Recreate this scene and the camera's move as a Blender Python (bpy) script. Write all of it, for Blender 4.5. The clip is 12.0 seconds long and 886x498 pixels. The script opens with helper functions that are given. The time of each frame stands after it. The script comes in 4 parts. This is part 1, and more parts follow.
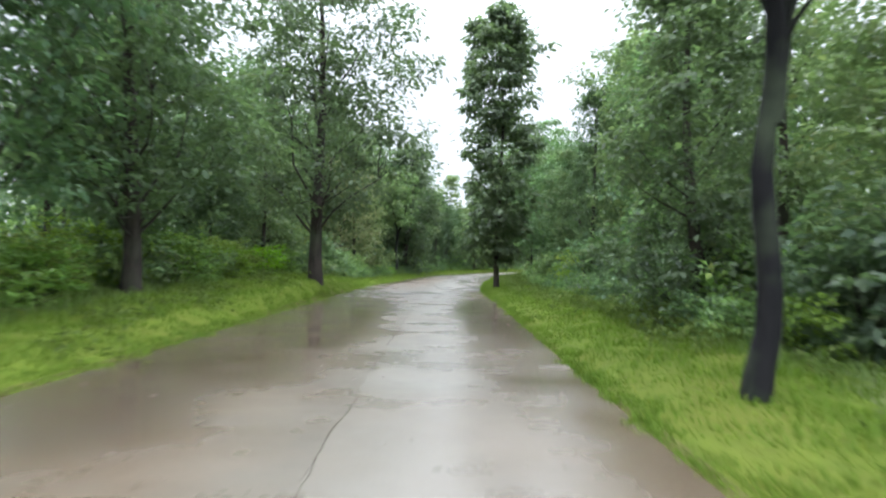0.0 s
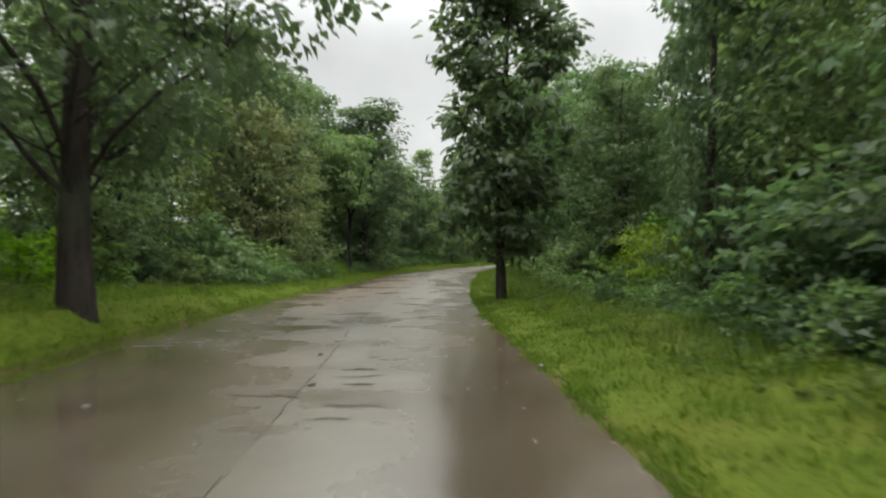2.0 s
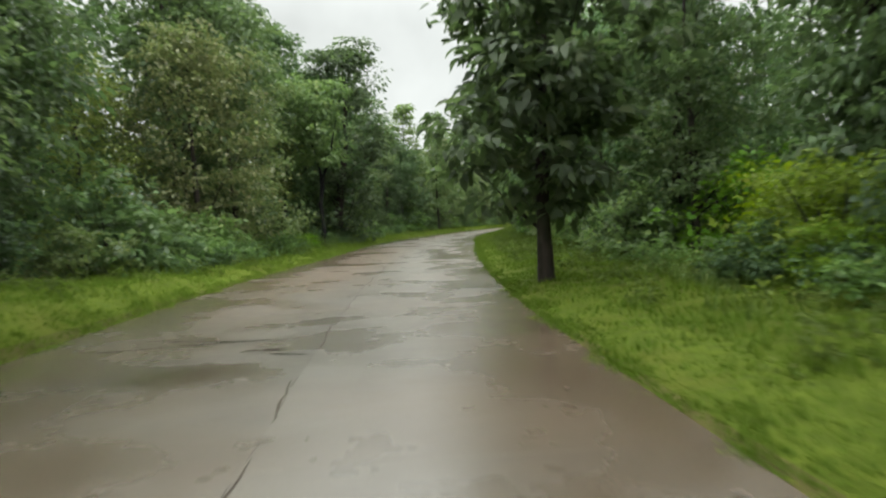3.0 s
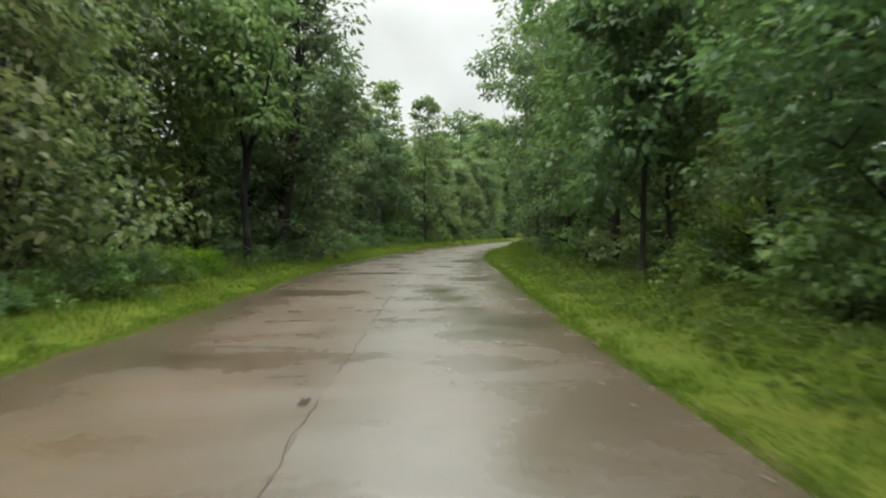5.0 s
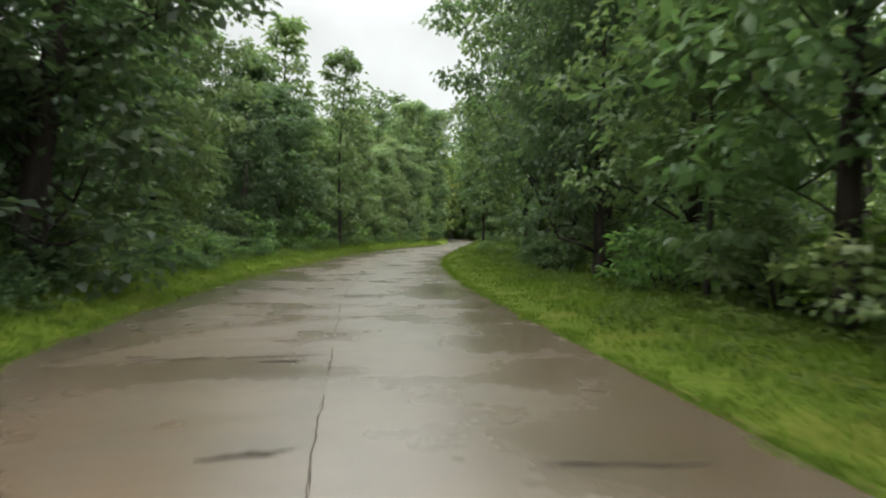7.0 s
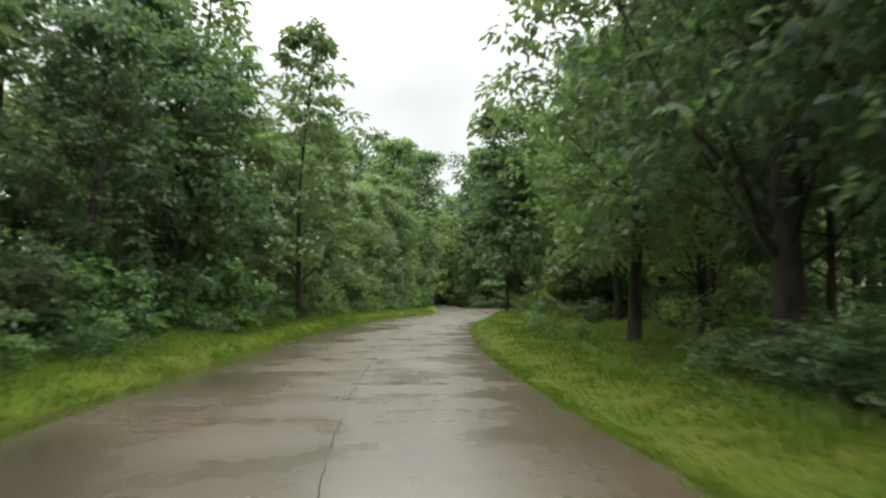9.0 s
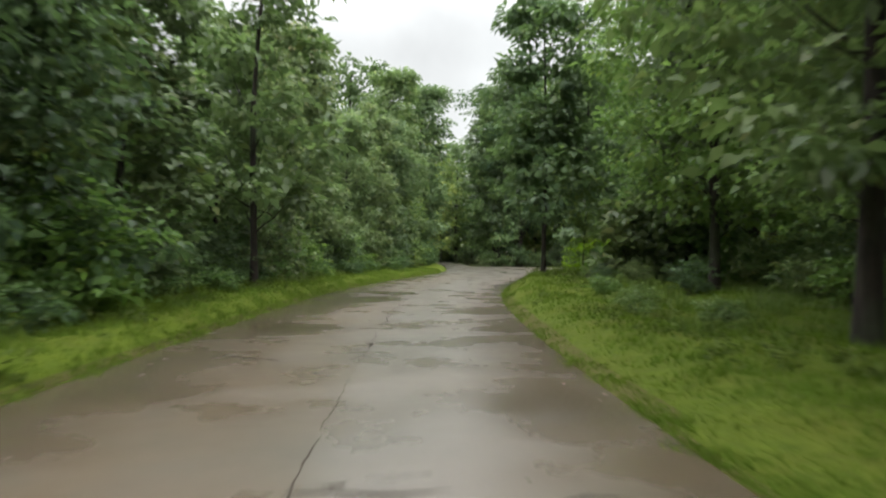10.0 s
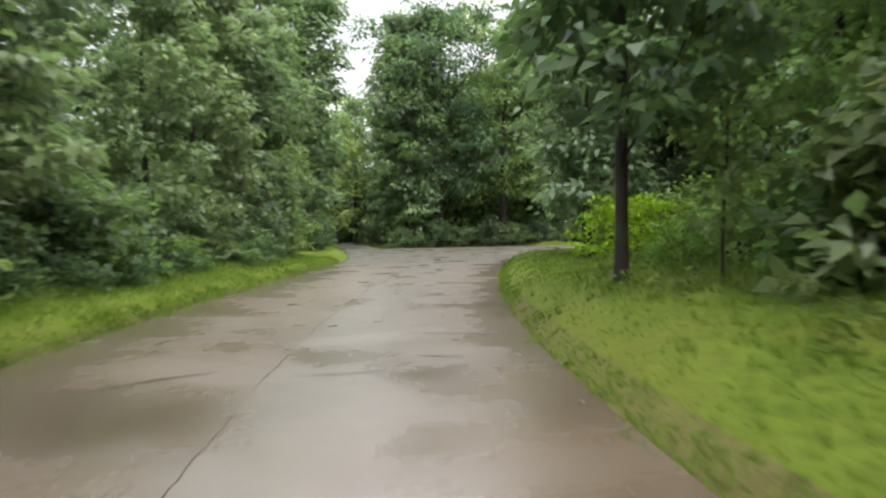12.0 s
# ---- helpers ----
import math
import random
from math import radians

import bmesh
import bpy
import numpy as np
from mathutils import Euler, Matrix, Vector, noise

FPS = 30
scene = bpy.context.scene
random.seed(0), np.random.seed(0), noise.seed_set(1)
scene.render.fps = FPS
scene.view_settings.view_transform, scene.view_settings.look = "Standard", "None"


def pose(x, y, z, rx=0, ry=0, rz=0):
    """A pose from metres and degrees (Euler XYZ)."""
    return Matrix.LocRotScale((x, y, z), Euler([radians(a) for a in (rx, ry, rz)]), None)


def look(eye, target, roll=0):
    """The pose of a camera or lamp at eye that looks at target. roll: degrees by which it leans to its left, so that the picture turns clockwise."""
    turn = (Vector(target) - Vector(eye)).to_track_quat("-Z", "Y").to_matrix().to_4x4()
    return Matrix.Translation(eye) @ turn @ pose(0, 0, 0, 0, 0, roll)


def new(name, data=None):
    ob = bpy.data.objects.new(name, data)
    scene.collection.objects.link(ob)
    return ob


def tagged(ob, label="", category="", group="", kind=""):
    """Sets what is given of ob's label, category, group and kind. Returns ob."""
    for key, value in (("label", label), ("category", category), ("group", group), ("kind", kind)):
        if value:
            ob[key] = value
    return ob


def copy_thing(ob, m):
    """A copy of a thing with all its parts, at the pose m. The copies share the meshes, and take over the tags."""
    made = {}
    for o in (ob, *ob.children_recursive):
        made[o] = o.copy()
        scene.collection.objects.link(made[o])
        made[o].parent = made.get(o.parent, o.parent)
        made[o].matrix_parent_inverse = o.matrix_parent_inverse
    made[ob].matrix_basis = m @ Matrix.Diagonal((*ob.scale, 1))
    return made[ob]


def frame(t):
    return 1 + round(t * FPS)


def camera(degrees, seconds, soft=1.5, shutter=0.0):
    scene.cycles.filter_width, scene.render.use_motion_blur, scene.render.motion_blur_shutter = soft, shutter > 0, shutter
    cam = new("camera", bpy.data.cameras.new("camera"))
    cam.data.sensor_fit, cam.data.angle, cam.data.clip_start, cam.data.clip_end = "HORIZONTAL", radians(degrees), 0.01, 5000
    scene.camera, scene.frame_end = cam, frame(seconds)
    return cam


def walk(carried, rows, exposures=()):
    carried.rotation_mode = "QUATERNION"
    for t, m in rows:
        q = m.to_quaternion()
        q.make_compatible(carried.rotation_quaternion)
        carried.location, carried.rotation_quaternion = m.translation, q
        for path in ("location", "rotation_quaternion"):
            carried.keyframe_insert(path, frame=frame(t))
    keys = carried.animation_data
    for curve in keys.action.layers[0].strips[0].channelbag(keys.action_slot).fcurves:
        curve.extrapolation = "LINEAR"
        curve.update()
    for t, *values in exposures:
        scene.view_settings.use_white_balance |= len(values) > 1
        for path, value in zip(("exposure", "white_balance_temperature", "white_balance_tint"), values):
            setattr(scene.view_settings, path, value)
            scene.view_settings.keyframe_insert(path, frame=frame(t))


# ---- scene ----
# ---- camera and walk ----
cam = camera(65.98, 12.0, soft=2.2, shutter=0.45)
# seconds, x, y, z, yaw, pitch, roll
ROWS = [
    (0.0, 0.000, -0.000, 1.281, -0.00, 1.13, -0.95),
    (0.5, 0.147, 3.939, 1.300, -1.00, 2.45, -3.38),
    (1.0, 0.277, 7.431, 1.340, -2.06, 2.53, -2.72),
    (1.5, 0.326, 10.955, 1.337, -1.65, 1.38, -0.43),
    (2.0, 0.338, 14.561, 1.304, -2.11, 0.51, 0.38),
    (2.5, 0.167, 17.811, 1.243, -2.83, -0.81, 0.80),
    (3.0, 0.038, 21.111, 1.232, -3.69, -2.37, 2.55),
    (3.5, 0.105, 24.377, 1.315, -4.44, -3.15, 1.90),
    (4.0, 0.150, 27.832, 1.300, -5.30, -2.20, 0.43),
    (4.5, 0.157, 31.440, 1.299, -5.88, -1.29, 0.23),
    (5.0, 0.102, 35.225, 1.273, -5.55, -1.51, 0.50),
    (5.5, 0.167, 38.999, 1.240, -7.49, -1.61, -0.23),
    (6.0, 0.395, 42.883, 1.313, -10.79, -1.82, -0.40),
    (6.5, 0.513, 46.162, 1.393, -11.58, -1.91, -0.54),
    (7.0, 0.629, 49.420, 1.287, -13.32, -1.45, -0.32),
    (7.5, 0.852, 52.917, 1.301, -13.85, -2.11, -0.23),
    (8.0, 1.205, 56.551, 1.302, -14.30, -2.18, -0.81),
    (8.5, 1.723, 60.244, 1.327, -15.46, -0.65, -0.88),
    (9.0, 2.329, 64.142, 1.314, -15.69, 3.97, -0.70),
    (9.5, 3.145, 68.393, 1.286, -15.72, 2.60, -0.82),
    (10.0, 4.140, 72.556, 1.294, -15.60, 0.34, -0.80),
    (10.5, 5.168, 76.793, 1.301, -16.54, -0.02, 0.20),
    (11.0, 6.323, 80.928, 1.294, -18.21, -0.65, 0.22),
    (11.5, 7.505, 84.999, 1.210, -21.24, -1.27, -0.02),
    (12.0, 8.625, 88.745, 1.274, -24.17, -1.52, 0.69),
]
walk(cam, [(t, pose(x, y, z, 90 + pitch, roll, yaw)) for t, x, y, z, yaw, pitch, roll in ROWS],
     exposures=[(0.0, 1.36, 5750, 8), (0.5, 1.26, 5750, 12), (1.0, 0.98, 5900, 16), (1.5, 0.8, 5950, 18), (2.0, 0.62, 6500, 6), (3.0, 0.79, 6500, 3), (5.0, 0.78, 6500, 3), (6.5, 0.83, 6450, 4), (8.5, 0.84, 6400, 6), (9.0, 0.85, 6400, 6), (9.5, 0.72, 6400, 6), (10.5, 0.8, 6400, 9), (11.0, 0.79, 6450, 8), (11.5, 0.84, 6450, 6), (12.0, 1.2, 6250, 12)])

# ---- world, sun, exposure ----
SUN_ELEV, SUN_TURN = 62.0, 200.0


def make_world():
    world = bpy.data.worlds.new("overcast_sky")
    scene.world = world
    world.use_nodes = True
    nt = world.node_tree
    nt.nodes.clear()
    out = nt.nodes.new("ShaderNodeOutputWorld")
    bg = nt.nodes.new("ShaderNodeBackground")
    sky = nt.nodes.new("ShaderNodeTexSky")
    sky.sky_type = "NISHITA"
    sky.sun_disc = False
    sky.sun_elevation, sky.sun_rotation = radians(SUN_ELEV), radians(SUN_TURN)
    sky.air_density, sky.dust_density = 1.0, 4.0
    grey = nt.nodes.new("ShaderNodeHueSaturation")
    grey.inputs["Saturation"].default_value = 0.15
    grey.inputs["Value"].default_value = 1.0
    # cloud cover: brighter overhead, slightly uneven
    tc = nt.nodes.new("ShaderNodeTexCoord")
    sep = nt.nodes.new("ShaderNodeSeparateXYZ")
    up = nt.nodes.new("ShaderNodeMapRange")
    up.interpolation_type = "SMOOTHSTEP"
    up.inputs["From Min"].default_value, up.inputs["From Max"].default_value = 0.27, 0.66
    up.inputs["To Min"].default_value, up.inputs["To Max"].default_value = 4.5, 24.5
    ns = nt.nodes.new("ShaderNodeTexNoise")
    ns.inputs["Scale"].default_value, ns.inputs["Detail"].default_value = 3.4, 5.0
    cl = nt.nodes.new("ShaderNodeMapRange")
    cl.inputs["From Min"].default_value, cl.inputs["From Max"].default_value = 0.3, 0.7
    cl.inputs["To Min"].default_value, cl.inputs["To Max"].default_value = 0.78, 1.22
    mul = nt.nodes.new("ShaderNodeMath")
    mul.operation = "MULTIPLY"
    tint = nt.nodes.new("ShaderNodeMix")
    tint.data_type, tint.blend_type = "RGBA", "MULTIPLY"
    tint.inputs[0].default_value = 1.0
    tint.inputs[7].default_value = (0.99, 0.995, 1.0, 1)
    mix = nt.nodes.new("ShaderNodeMix")
    mix.data_type = "RGBA"
    mix.inputs[0].default_value = 0.9
    ln = nt.links.new
    ln(tc.outputs["Generated"], sep.inputs[0])
    ln(sep.outputs["Z"], up.inputs["Value"])
    ln(tc.outputs["Generated"], ns.inputs["Vector"])
    ln(ns.outputs["Fac"], cl.inputs["Value"])
    ln(up.outputs[0], mul.inputs[0])
    ln(cl.outputs[0], mul.inputs[1])
    ln(mul.outputs[0], tint.inputs[6])
    ln(sky.outputs[0], grey.inputs["Color"])
    ln(grey.outputs[0], mix.inputs[6])
    ln(tint.outputs[2], mix.inputs[7])
    ln(mix.outputs[2], bg.inputs["Color"])
    bg.inputs["Strength"].default_value = 0.12
    ln(bg.outputs[0], out.inputs["Surface"])


make_world()
sun = new("sun", bpy.data.lights.new("sun", "SUN"))
sun.data.energy, sun.data.angle, sun.data.color = 0.9, radians(25), (1.0, 0.97, 0.92)
sun.matrix_world = look((0, 0, 60), Vector((0, 0, 60)) - Vector((math.sin(radians(SUN_TURN)) * math.cos(radians(SUN_ELEV)), math.cos(radians(SUN_TURN)) * math.cos(radians(SUN_ELEV)), math.sin(radians(SUN_ELEV)))))


# ---- materials ----
class Nodes:
    """A small wrapper to write node materials in few lines."""

    def __init__(self, name):
        self.mat = bpy.data.materials.new(name)
        self.mat.use_nodes = True
        self.t = self.mat.node_tree
        self.t.nodes.clear()
        self.out = self.t.nodes.new("ShaderNodeOutputMaterial")
        self.pos = self.t.nodes.new("ShaderNodeNewGeometry")
        self.info = self.t.nodes.new("ShaderNodeObjectInfo")

    def put(self, socket, value):
        if isinstance(value, bpy.types.NodeSocket):
            self.t.links.new(value, socket)
        else:
            socket.default_value = value

    def noise(self, scale, detail=3.0, rough=0.55, vec=None, stretch=None):
        n = self.t.nodes.new("ShaderNodeTexNoise")
        v = vec or self.pos.outputs["Position"]
        if stretch:
            m = self.t.nodes.new("ShaderNodeMapping")
            m.inputs["Scale"].default_value = stretch
            self.put(m.inputs["Vector"], v)
            v = m.outputs[0]
        self.put(n.inputs["Vector"], v)
        n.inputs["Scale"].default_value, n.inputs["Detail"].default_value, n.inputs["Roughness"].default_value = scale, detail, rough
        return n.outputs["Fac"]

    def ramp(self, fac, *stops):
        r = self.t.nodes.new("ShaderNodeValToRGB")
        e = r.color_ramp.elements
        while len(e) < len(stops):
            e.new(0.5)
        for el, (p, c) in zip(e, stops):
            el.position, el.color = p, (*c, 1) if len(c) == 3 else c
        self.put(r.inputs[0], fac)
        return r.outputs[0]

    def span(self, v, a, b, c, d):
        m = self.t.nodes.new("ShaderNodeMapRange")
        self.put(m.inputs[0], v)
        for k, x in zip((1, 2, 3, 4), (a, b, c, d)):
            m.inputs[k].default_value = x
        return m.outputs[0]

    def mix(self, fac, a, b, blend="MIX"):
        m = self.t.nodes.new("ShaderNodeMix")
        m.data_type, m.blend_type = "RGBA", blend
        self.put(m.inputs[0], fac)
        self.put(m.inputs[6], (*a, 1) if isinstance(a, tuple) and len(a) == 3 else a)
        self.put(m.inputs[7], (*b, 1) if isinstance(b, tuple) and len(b) == 3 else b)
        return m.outputs[2]

    def maths(self, op, a, b=0.0):
        m = self.t.nodes.new("ShaderNodeMath")
        m.operation = op
        self.put(m.inputs[0], a)
        self.put(m.inputs[1], b)
        return m.outputs[0]

    def bump(self, height, strength, dist):
        b = self.t.nodes.new("ShaderNodeBump")
        self.put(b.inputs["Height"], height)
        b.inputs["Strength"].default_value, b.inputs["Distance"].default_value = strength, dist
        return b.outputs[0]

    def surface(self, color, rough, normal=None, spec=0.5, leaf=0.0, leaf_color=None):
        p = self.t.nodes.new("ShaderNodeBsdfPrincipled")
        self.put(p.inputs["Base Color"], (*color, 1) if isinstance(color, tuple) else color)
        self.put(p.inputs["Roughness"], rough)
        self.put(p.inputs["Specular IOR Level"], spec)
        if normal:
            self.put(p.inputs["Normal"], normal)
        res = p.outputs[0]
        if leaf:
            tr = self.t.nodes.new("ShaderNodeBsdfTranslucent")
            self.put(tr.inputs["Color"], leaf_color)
            m = self.t.nodes.new("ShaderNodeMixShader")
            m.inputs[0].default_value = leaf
            self.t.links.new(p.outputs[0], m.inputs[1])
            self.t.links.new(tr.outputs[0], m.inputs[2])
            res = m.outputs[0]
        self.t.links.new(res, self.out.inputs["Surface"])
        return self.mat


def leaf_material(name, dark, light, warm, gloss=0.42, through_light=0.3, sheen=0.55, vary=1.0, glow=(0.14, 0.23, 0.045)):
    """Leaves: each differs a little, boughs differ more, and each plant has its own green."""
    n = Nodes(name)
    isl = n.pos.outputs["Random Per Island"]
    c = n.ramp(isl, (0.0, dark), (0.55, tuple((a + b) / 2 for a, b in zip(dark, light))), (0.93, light), (1.0, warm))
    big = n.noise(0.45, 2.0)
    c = n.mix(n.span(big, 0.35, 0.65, 0.0, 0.55), c, light)
    bough = n.noise(0.85, 3.0, 0.6)
    c = n.mix(n.span(bough, 0.56, 0.74, 0.0, 0.42 * vary), c, warm)
    c = n.mix(n.span(bough, 0.44, 0.28, 0.0, 0.5 * vary), c, tuple(v * k for v, k in zip(dark, (0.72, 0.86, 1.12))))
    rnd = n.info.outputs["Random"]
    other = n.maths("FRACT", n.maths("MULTIPLY", rnd, 7.31))
    hsv = n.t.nodes.new("ShaderNodeHueSaturation")
    n.put(hsv.inputs["Color"], c)
    n.put(hsv.inputs["Hue"], n.span(rnd, 0, 1, 0.5 - 0.026 * vary, 0.5 + 0.026 * vary))
    n.put(hsv.inputs["Saturation"], n.span(other, 0, 1, 0.78, 1.08))
    n.put(hsv.inputs["Value"], n.span(other, 0, 1, 0.72, 1.2))
    c = hsv.outputs[0]
    tl = n.mix(0.45, c, glow)
    return n.surface(c, gloss, spec=sheen, leaf=through_light, leaf_color=tl)


def bark_material(name, a, b):
    n = Nodes(name)
    v = n.noise(9.0, 5.0, 0.65, stretch=(1, 1, 0.22))
    w = n.noise(1.1, 3.0)
    c = n.ramp(v, (0.3, a), (0.7, b))
    c = n.mix(n.span(w, 0.5, 0.7, 0.0, 0.5), c, (0.055, 0.07, 0.04))
    return n.surface(c, 0.8, n.bump(v, 0.9, 0.03), 0.12)


def road_material(name):
    """Wet worn concrete: grey, with brown silt, soaked hollows, a pale lane with painted sky sheen and a thin film of
    water.
    """
    n = Nodes(name)

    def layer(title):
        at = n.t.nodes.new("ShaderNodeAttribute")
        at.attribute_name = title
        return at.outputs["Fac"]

    fine = n.noise(38.0, 4.0, 0.7)
    mid = n.noise(1.5, 4.0, 0.6)
    wide = n.noise(0.3, 3.0, 0.55)
    drag = n.noise(1.1, 3.0, 0.6, stretch=(0.55, 1.0, 1.0))
    along = n.noise(1.6, 3.0, 0.6, stretch=(1.5, 0.12, 1.0))
    blot = n.noise(0.75, 4.0, 0.58)
    c = n.ramp(mid, (0.32, (0.052, 0.046, 0.034)), (0.5, (0.073, 0.065, 0.049)), (0.7, (0.098, 0.090, 0.070)))
    # pale lane concrete, with reflected sky put into its colour
    c = n.mix(n.maths("MULTIPLY", layer("paled"), 0.6), c, (0.132, 0.121, 0.101))
    c = n.mix(n.span(wide, 0.42, 0.62, 0.0, 0.5), c, (0.108, 0.079, 0.054))
    c = n.mix(n.span(blot, 0.48, 0.70, 0.0, 0.35), c, (0.056, 0.043, 0.031))
    c = n.mix(n.span(drag, 0.54, 0.70, 0.0, 0.35), c, (0.048, 0.039, 0.029))
    c = n.mix(n.span(along, 0.55, 0.70, 0.0, 0.3), c, (0.060, 0.048, 0.036))
    c = n.mix(0.2, c, n.ramp(fine, (0.35, (0.040, 0.034, 0.028)), (0.65, (0.187, 0.172, 0.152))))
    c = n.mix(n.span(n.info.outputs["Random"], 0, 1, 0.0, 0.2), c, (0.125, 0.095, 0.066))
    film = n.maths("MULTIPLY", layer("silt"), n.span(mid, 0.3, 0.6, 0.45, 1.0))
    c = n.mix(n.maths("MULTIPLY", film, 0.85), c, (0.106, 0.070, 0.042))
    soak = n.span(n.maths("ADD", layer("damp_mirror"), n.maths("MULTIPLY", n.maths("SUBTRACT", blot, 0.5), 1.5)), 0.05, 1.35, 0.0, 1.0)
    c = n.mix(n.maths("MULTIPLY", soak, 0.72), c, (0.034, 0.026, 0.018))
    wet = n.maths("ADD", n.maths("MULTIPLY", drag, 0.5), n.maths("MULTIPLY", blot, 0.5))
    rough = n.maths("ADD", n.span(wet, 0.38, 0.60, 0.37, 0.25), n.maths("MULTIPLY", film, 0.03))
    rough = n.maths("MAXIMUM", n.maths("SUBTRACT", rough, n.maths("MULTIPLY", soak, 0.20)), 0.09)
    h = n.maths("ADD", n.maths("MULTIPLY", fine, 0.5), n.maths("MULTIPLY", mid, 0.5))
    return n.surface(c, rough, n.bump(h, 0.10, 0.006), 0.5)


def ground_material(name, a, b, c0):
    n = Nodes(name)
    v = n.noise(6.0, 5.0, 0.7)
    w = n.noise(0.6, 3.0)
    c = n.ramp(v, (0.3, a), (0.7, b))
    c = n.mix(n.span(w, 0.45, 0.65, 0.0, 0.7), c, c0)
    return n.surface(c, 0.95, n.bump(v, 0.8, 0.05), 0.08)


M_LEAF_TEAK = leaf_material("leaf_teak", (0.084, 0.148, 0.050), (0.168, 0.262, 0.072), (0.262, 0.300, 0.072), through_light=0.54)
# teak green paled and greyed: distant haze put into the leaf colour
M_LEAF_HAZED = leaf_material("leaf_teak_hazed", (0.112, 0.170, 0.074), (0.196, 0.270, 0.106), (0.275, 0.302, 0.112), through_light=0.54)
M_LEAF_DARK = leaf_material("leaf_dark", (0.047, 0.084, 0.046), (0.095, 0.155, 0.066), (0.145, 0.185, 0.068), through_light=0.52, sheen=0.38)
M_LEAF_MID = leaf_material("leaf_mid", (0.094, 0.166, 0.048), (0.188, 0.286, 0.072), (0.300, 0.320, 0.078), through_light=0.54)
M_LEAF_PALE = leaf_material("leaf_pale", (0.145, 0.192, 0.052), (0.255, 0.306, 0.078), (0.355, 0.336, 0.108), through_light=0.52)
M_LEAF_BRIGHT = leaf_material("leaf_bright", (0.085, 0.170, 0.014), (0.186, 0.310, 0.022), (0.255, 0.335, 0.030), sheen=0.2, through_light=0.48, glow=(0.15, 0.25, 0.016))
M_BLOSSOM = leaf_material("blossom_cream", (0.26, 0.21, 0.10), (0.46, 0.37, 0.19), (0.52, 0.40, 0.20), vary=0.3)
TURF = dict(sheen=0.07, gloss=0.65, through_light=0.42, vary=0.6, glow=(0.11, 0.19, 0.012))
M_GRASS = leaf_material("grass_blade", (0.058, 0.090, 0.009), (0.108, 0.152, 0.014), (0.185, 0.175, 0.025), **TURF)
# a lighter green copy of the blades, for the left verge
M_GRASS_LEFT = leaf_material("grass_blade_left", (0.074, 0.118, 0.011), (0.146, 0.202, 0.018), (0.222, 0.222, 0.030), **TURF)
M_GRASS_TALL = leaf_material("grass_long", (0.068, 0.116, 0.011), (0.136, 0.204, 0.018), (0.205, 0.220, 0.030), **TURF)
M_HERB = leaf_material("herb_leaf", (0.056, 0.106, 0.012), (0.120, 0.186, 0.020), (0.175, 0.210, 0.030), **TURF)
M_BARK = bark_material("bark_wet", (0.014, 0.012, 0.011), (0.045, 0.036, 0.03))
M_BARK_BLACK = bark_material("bark_black", (0.004, 0.004, 0.005), (0.011, 0.010, 0.011))
M_ROAD = road_material("wet_concrete")
M_GAP = ground_material("joint_dirt", (0.012, 0.010, 0.008), (0.032, 0.026, 0.020), (0.022, 0.020, 0.015))
M_VERGE = ground_material("verge_turf", (0.040, 0.059, 0.007), (0.076, 0.101, 0.011), (0.076, 0.080, 0.013))
# lighter green turf under the left verge
M_VERGE_LEFT = ground_material("verge_turf_left", (0.050, 0.075, 0.008), (0.098, 0.130, 0.013), (0.090, 0.100, 0.016))
M_STONE = ground_material("pale_stone", (0.1, 0.095, 0.085), (0.2, 0.19, 0.17), (0.15, 0.14, 0.12))
M_LITTER = leaf_material("dead_leaf", (0.06, 0.035, 0.018), (0.17, 0.10, 0.045), (0.22, 0.16, 0.05), through_light=0.1)
M_SOIL = ground_material("forest_floor", (0.045, 0.052, 0.02), (0.09, 0.105, 0.036), (0.075, 0.115, 0.03))
M_SEAM = ground_material("seam_dirt", (0.045, 0.037, 0.030), (0.085, 0.070, 0.056), (0.06, 0.055, 0.04))
M_CHIP = ground_material("chipped_concrete", (0.022, 0.018, 0.014), (0.070, 0.058, 0.046), (0.034, 0.029, 0.022))
M_MUD = ground_material("edge_mud", (0.044, 0.040, 0.014), (0.088, 0.080, 0.026), (0.070, 0.080, 0.015))


# ---- helpers ----
def part(name, data, material, parent=None, label=""):
    """One mesh object from a bmesh or a mesh, under a thing."""
    if isinstance(data, bmesh.types.BMesh):
        me = bpy.data.meshes.new(name)
        data.to_mesh(me)
        data.free()
    else:
        me = data
    if material and not me.materials:
        me.materials.append(material)
    ob = new(name, me)
    if parent:
        ob.parent = parent
    if label:
        tagged(ob, label)
    return ob


def mesh_of(name, verts, faces):
    me = bpy.data.meshes.new(name)
    verts = np.asarray(verts, dtype=np.float32)
    faces = np.asarray(faces, dtype=np.int32)
    k = faces.shape[1]
    me.vertices.add(len(verts))
    me.vertices.foreach_set("co", verts.ravel())
    me.loops.add(faces.size)
    me.loops.foreach_set("vertex_index", faces.ravel())
    me.polygons.add(len(faces))
    me.polygons.foreach_set("loop_start", np.arange(0, faces.size, k, dtype=np.int32))
    me.update(calc_edges=True)
    return me


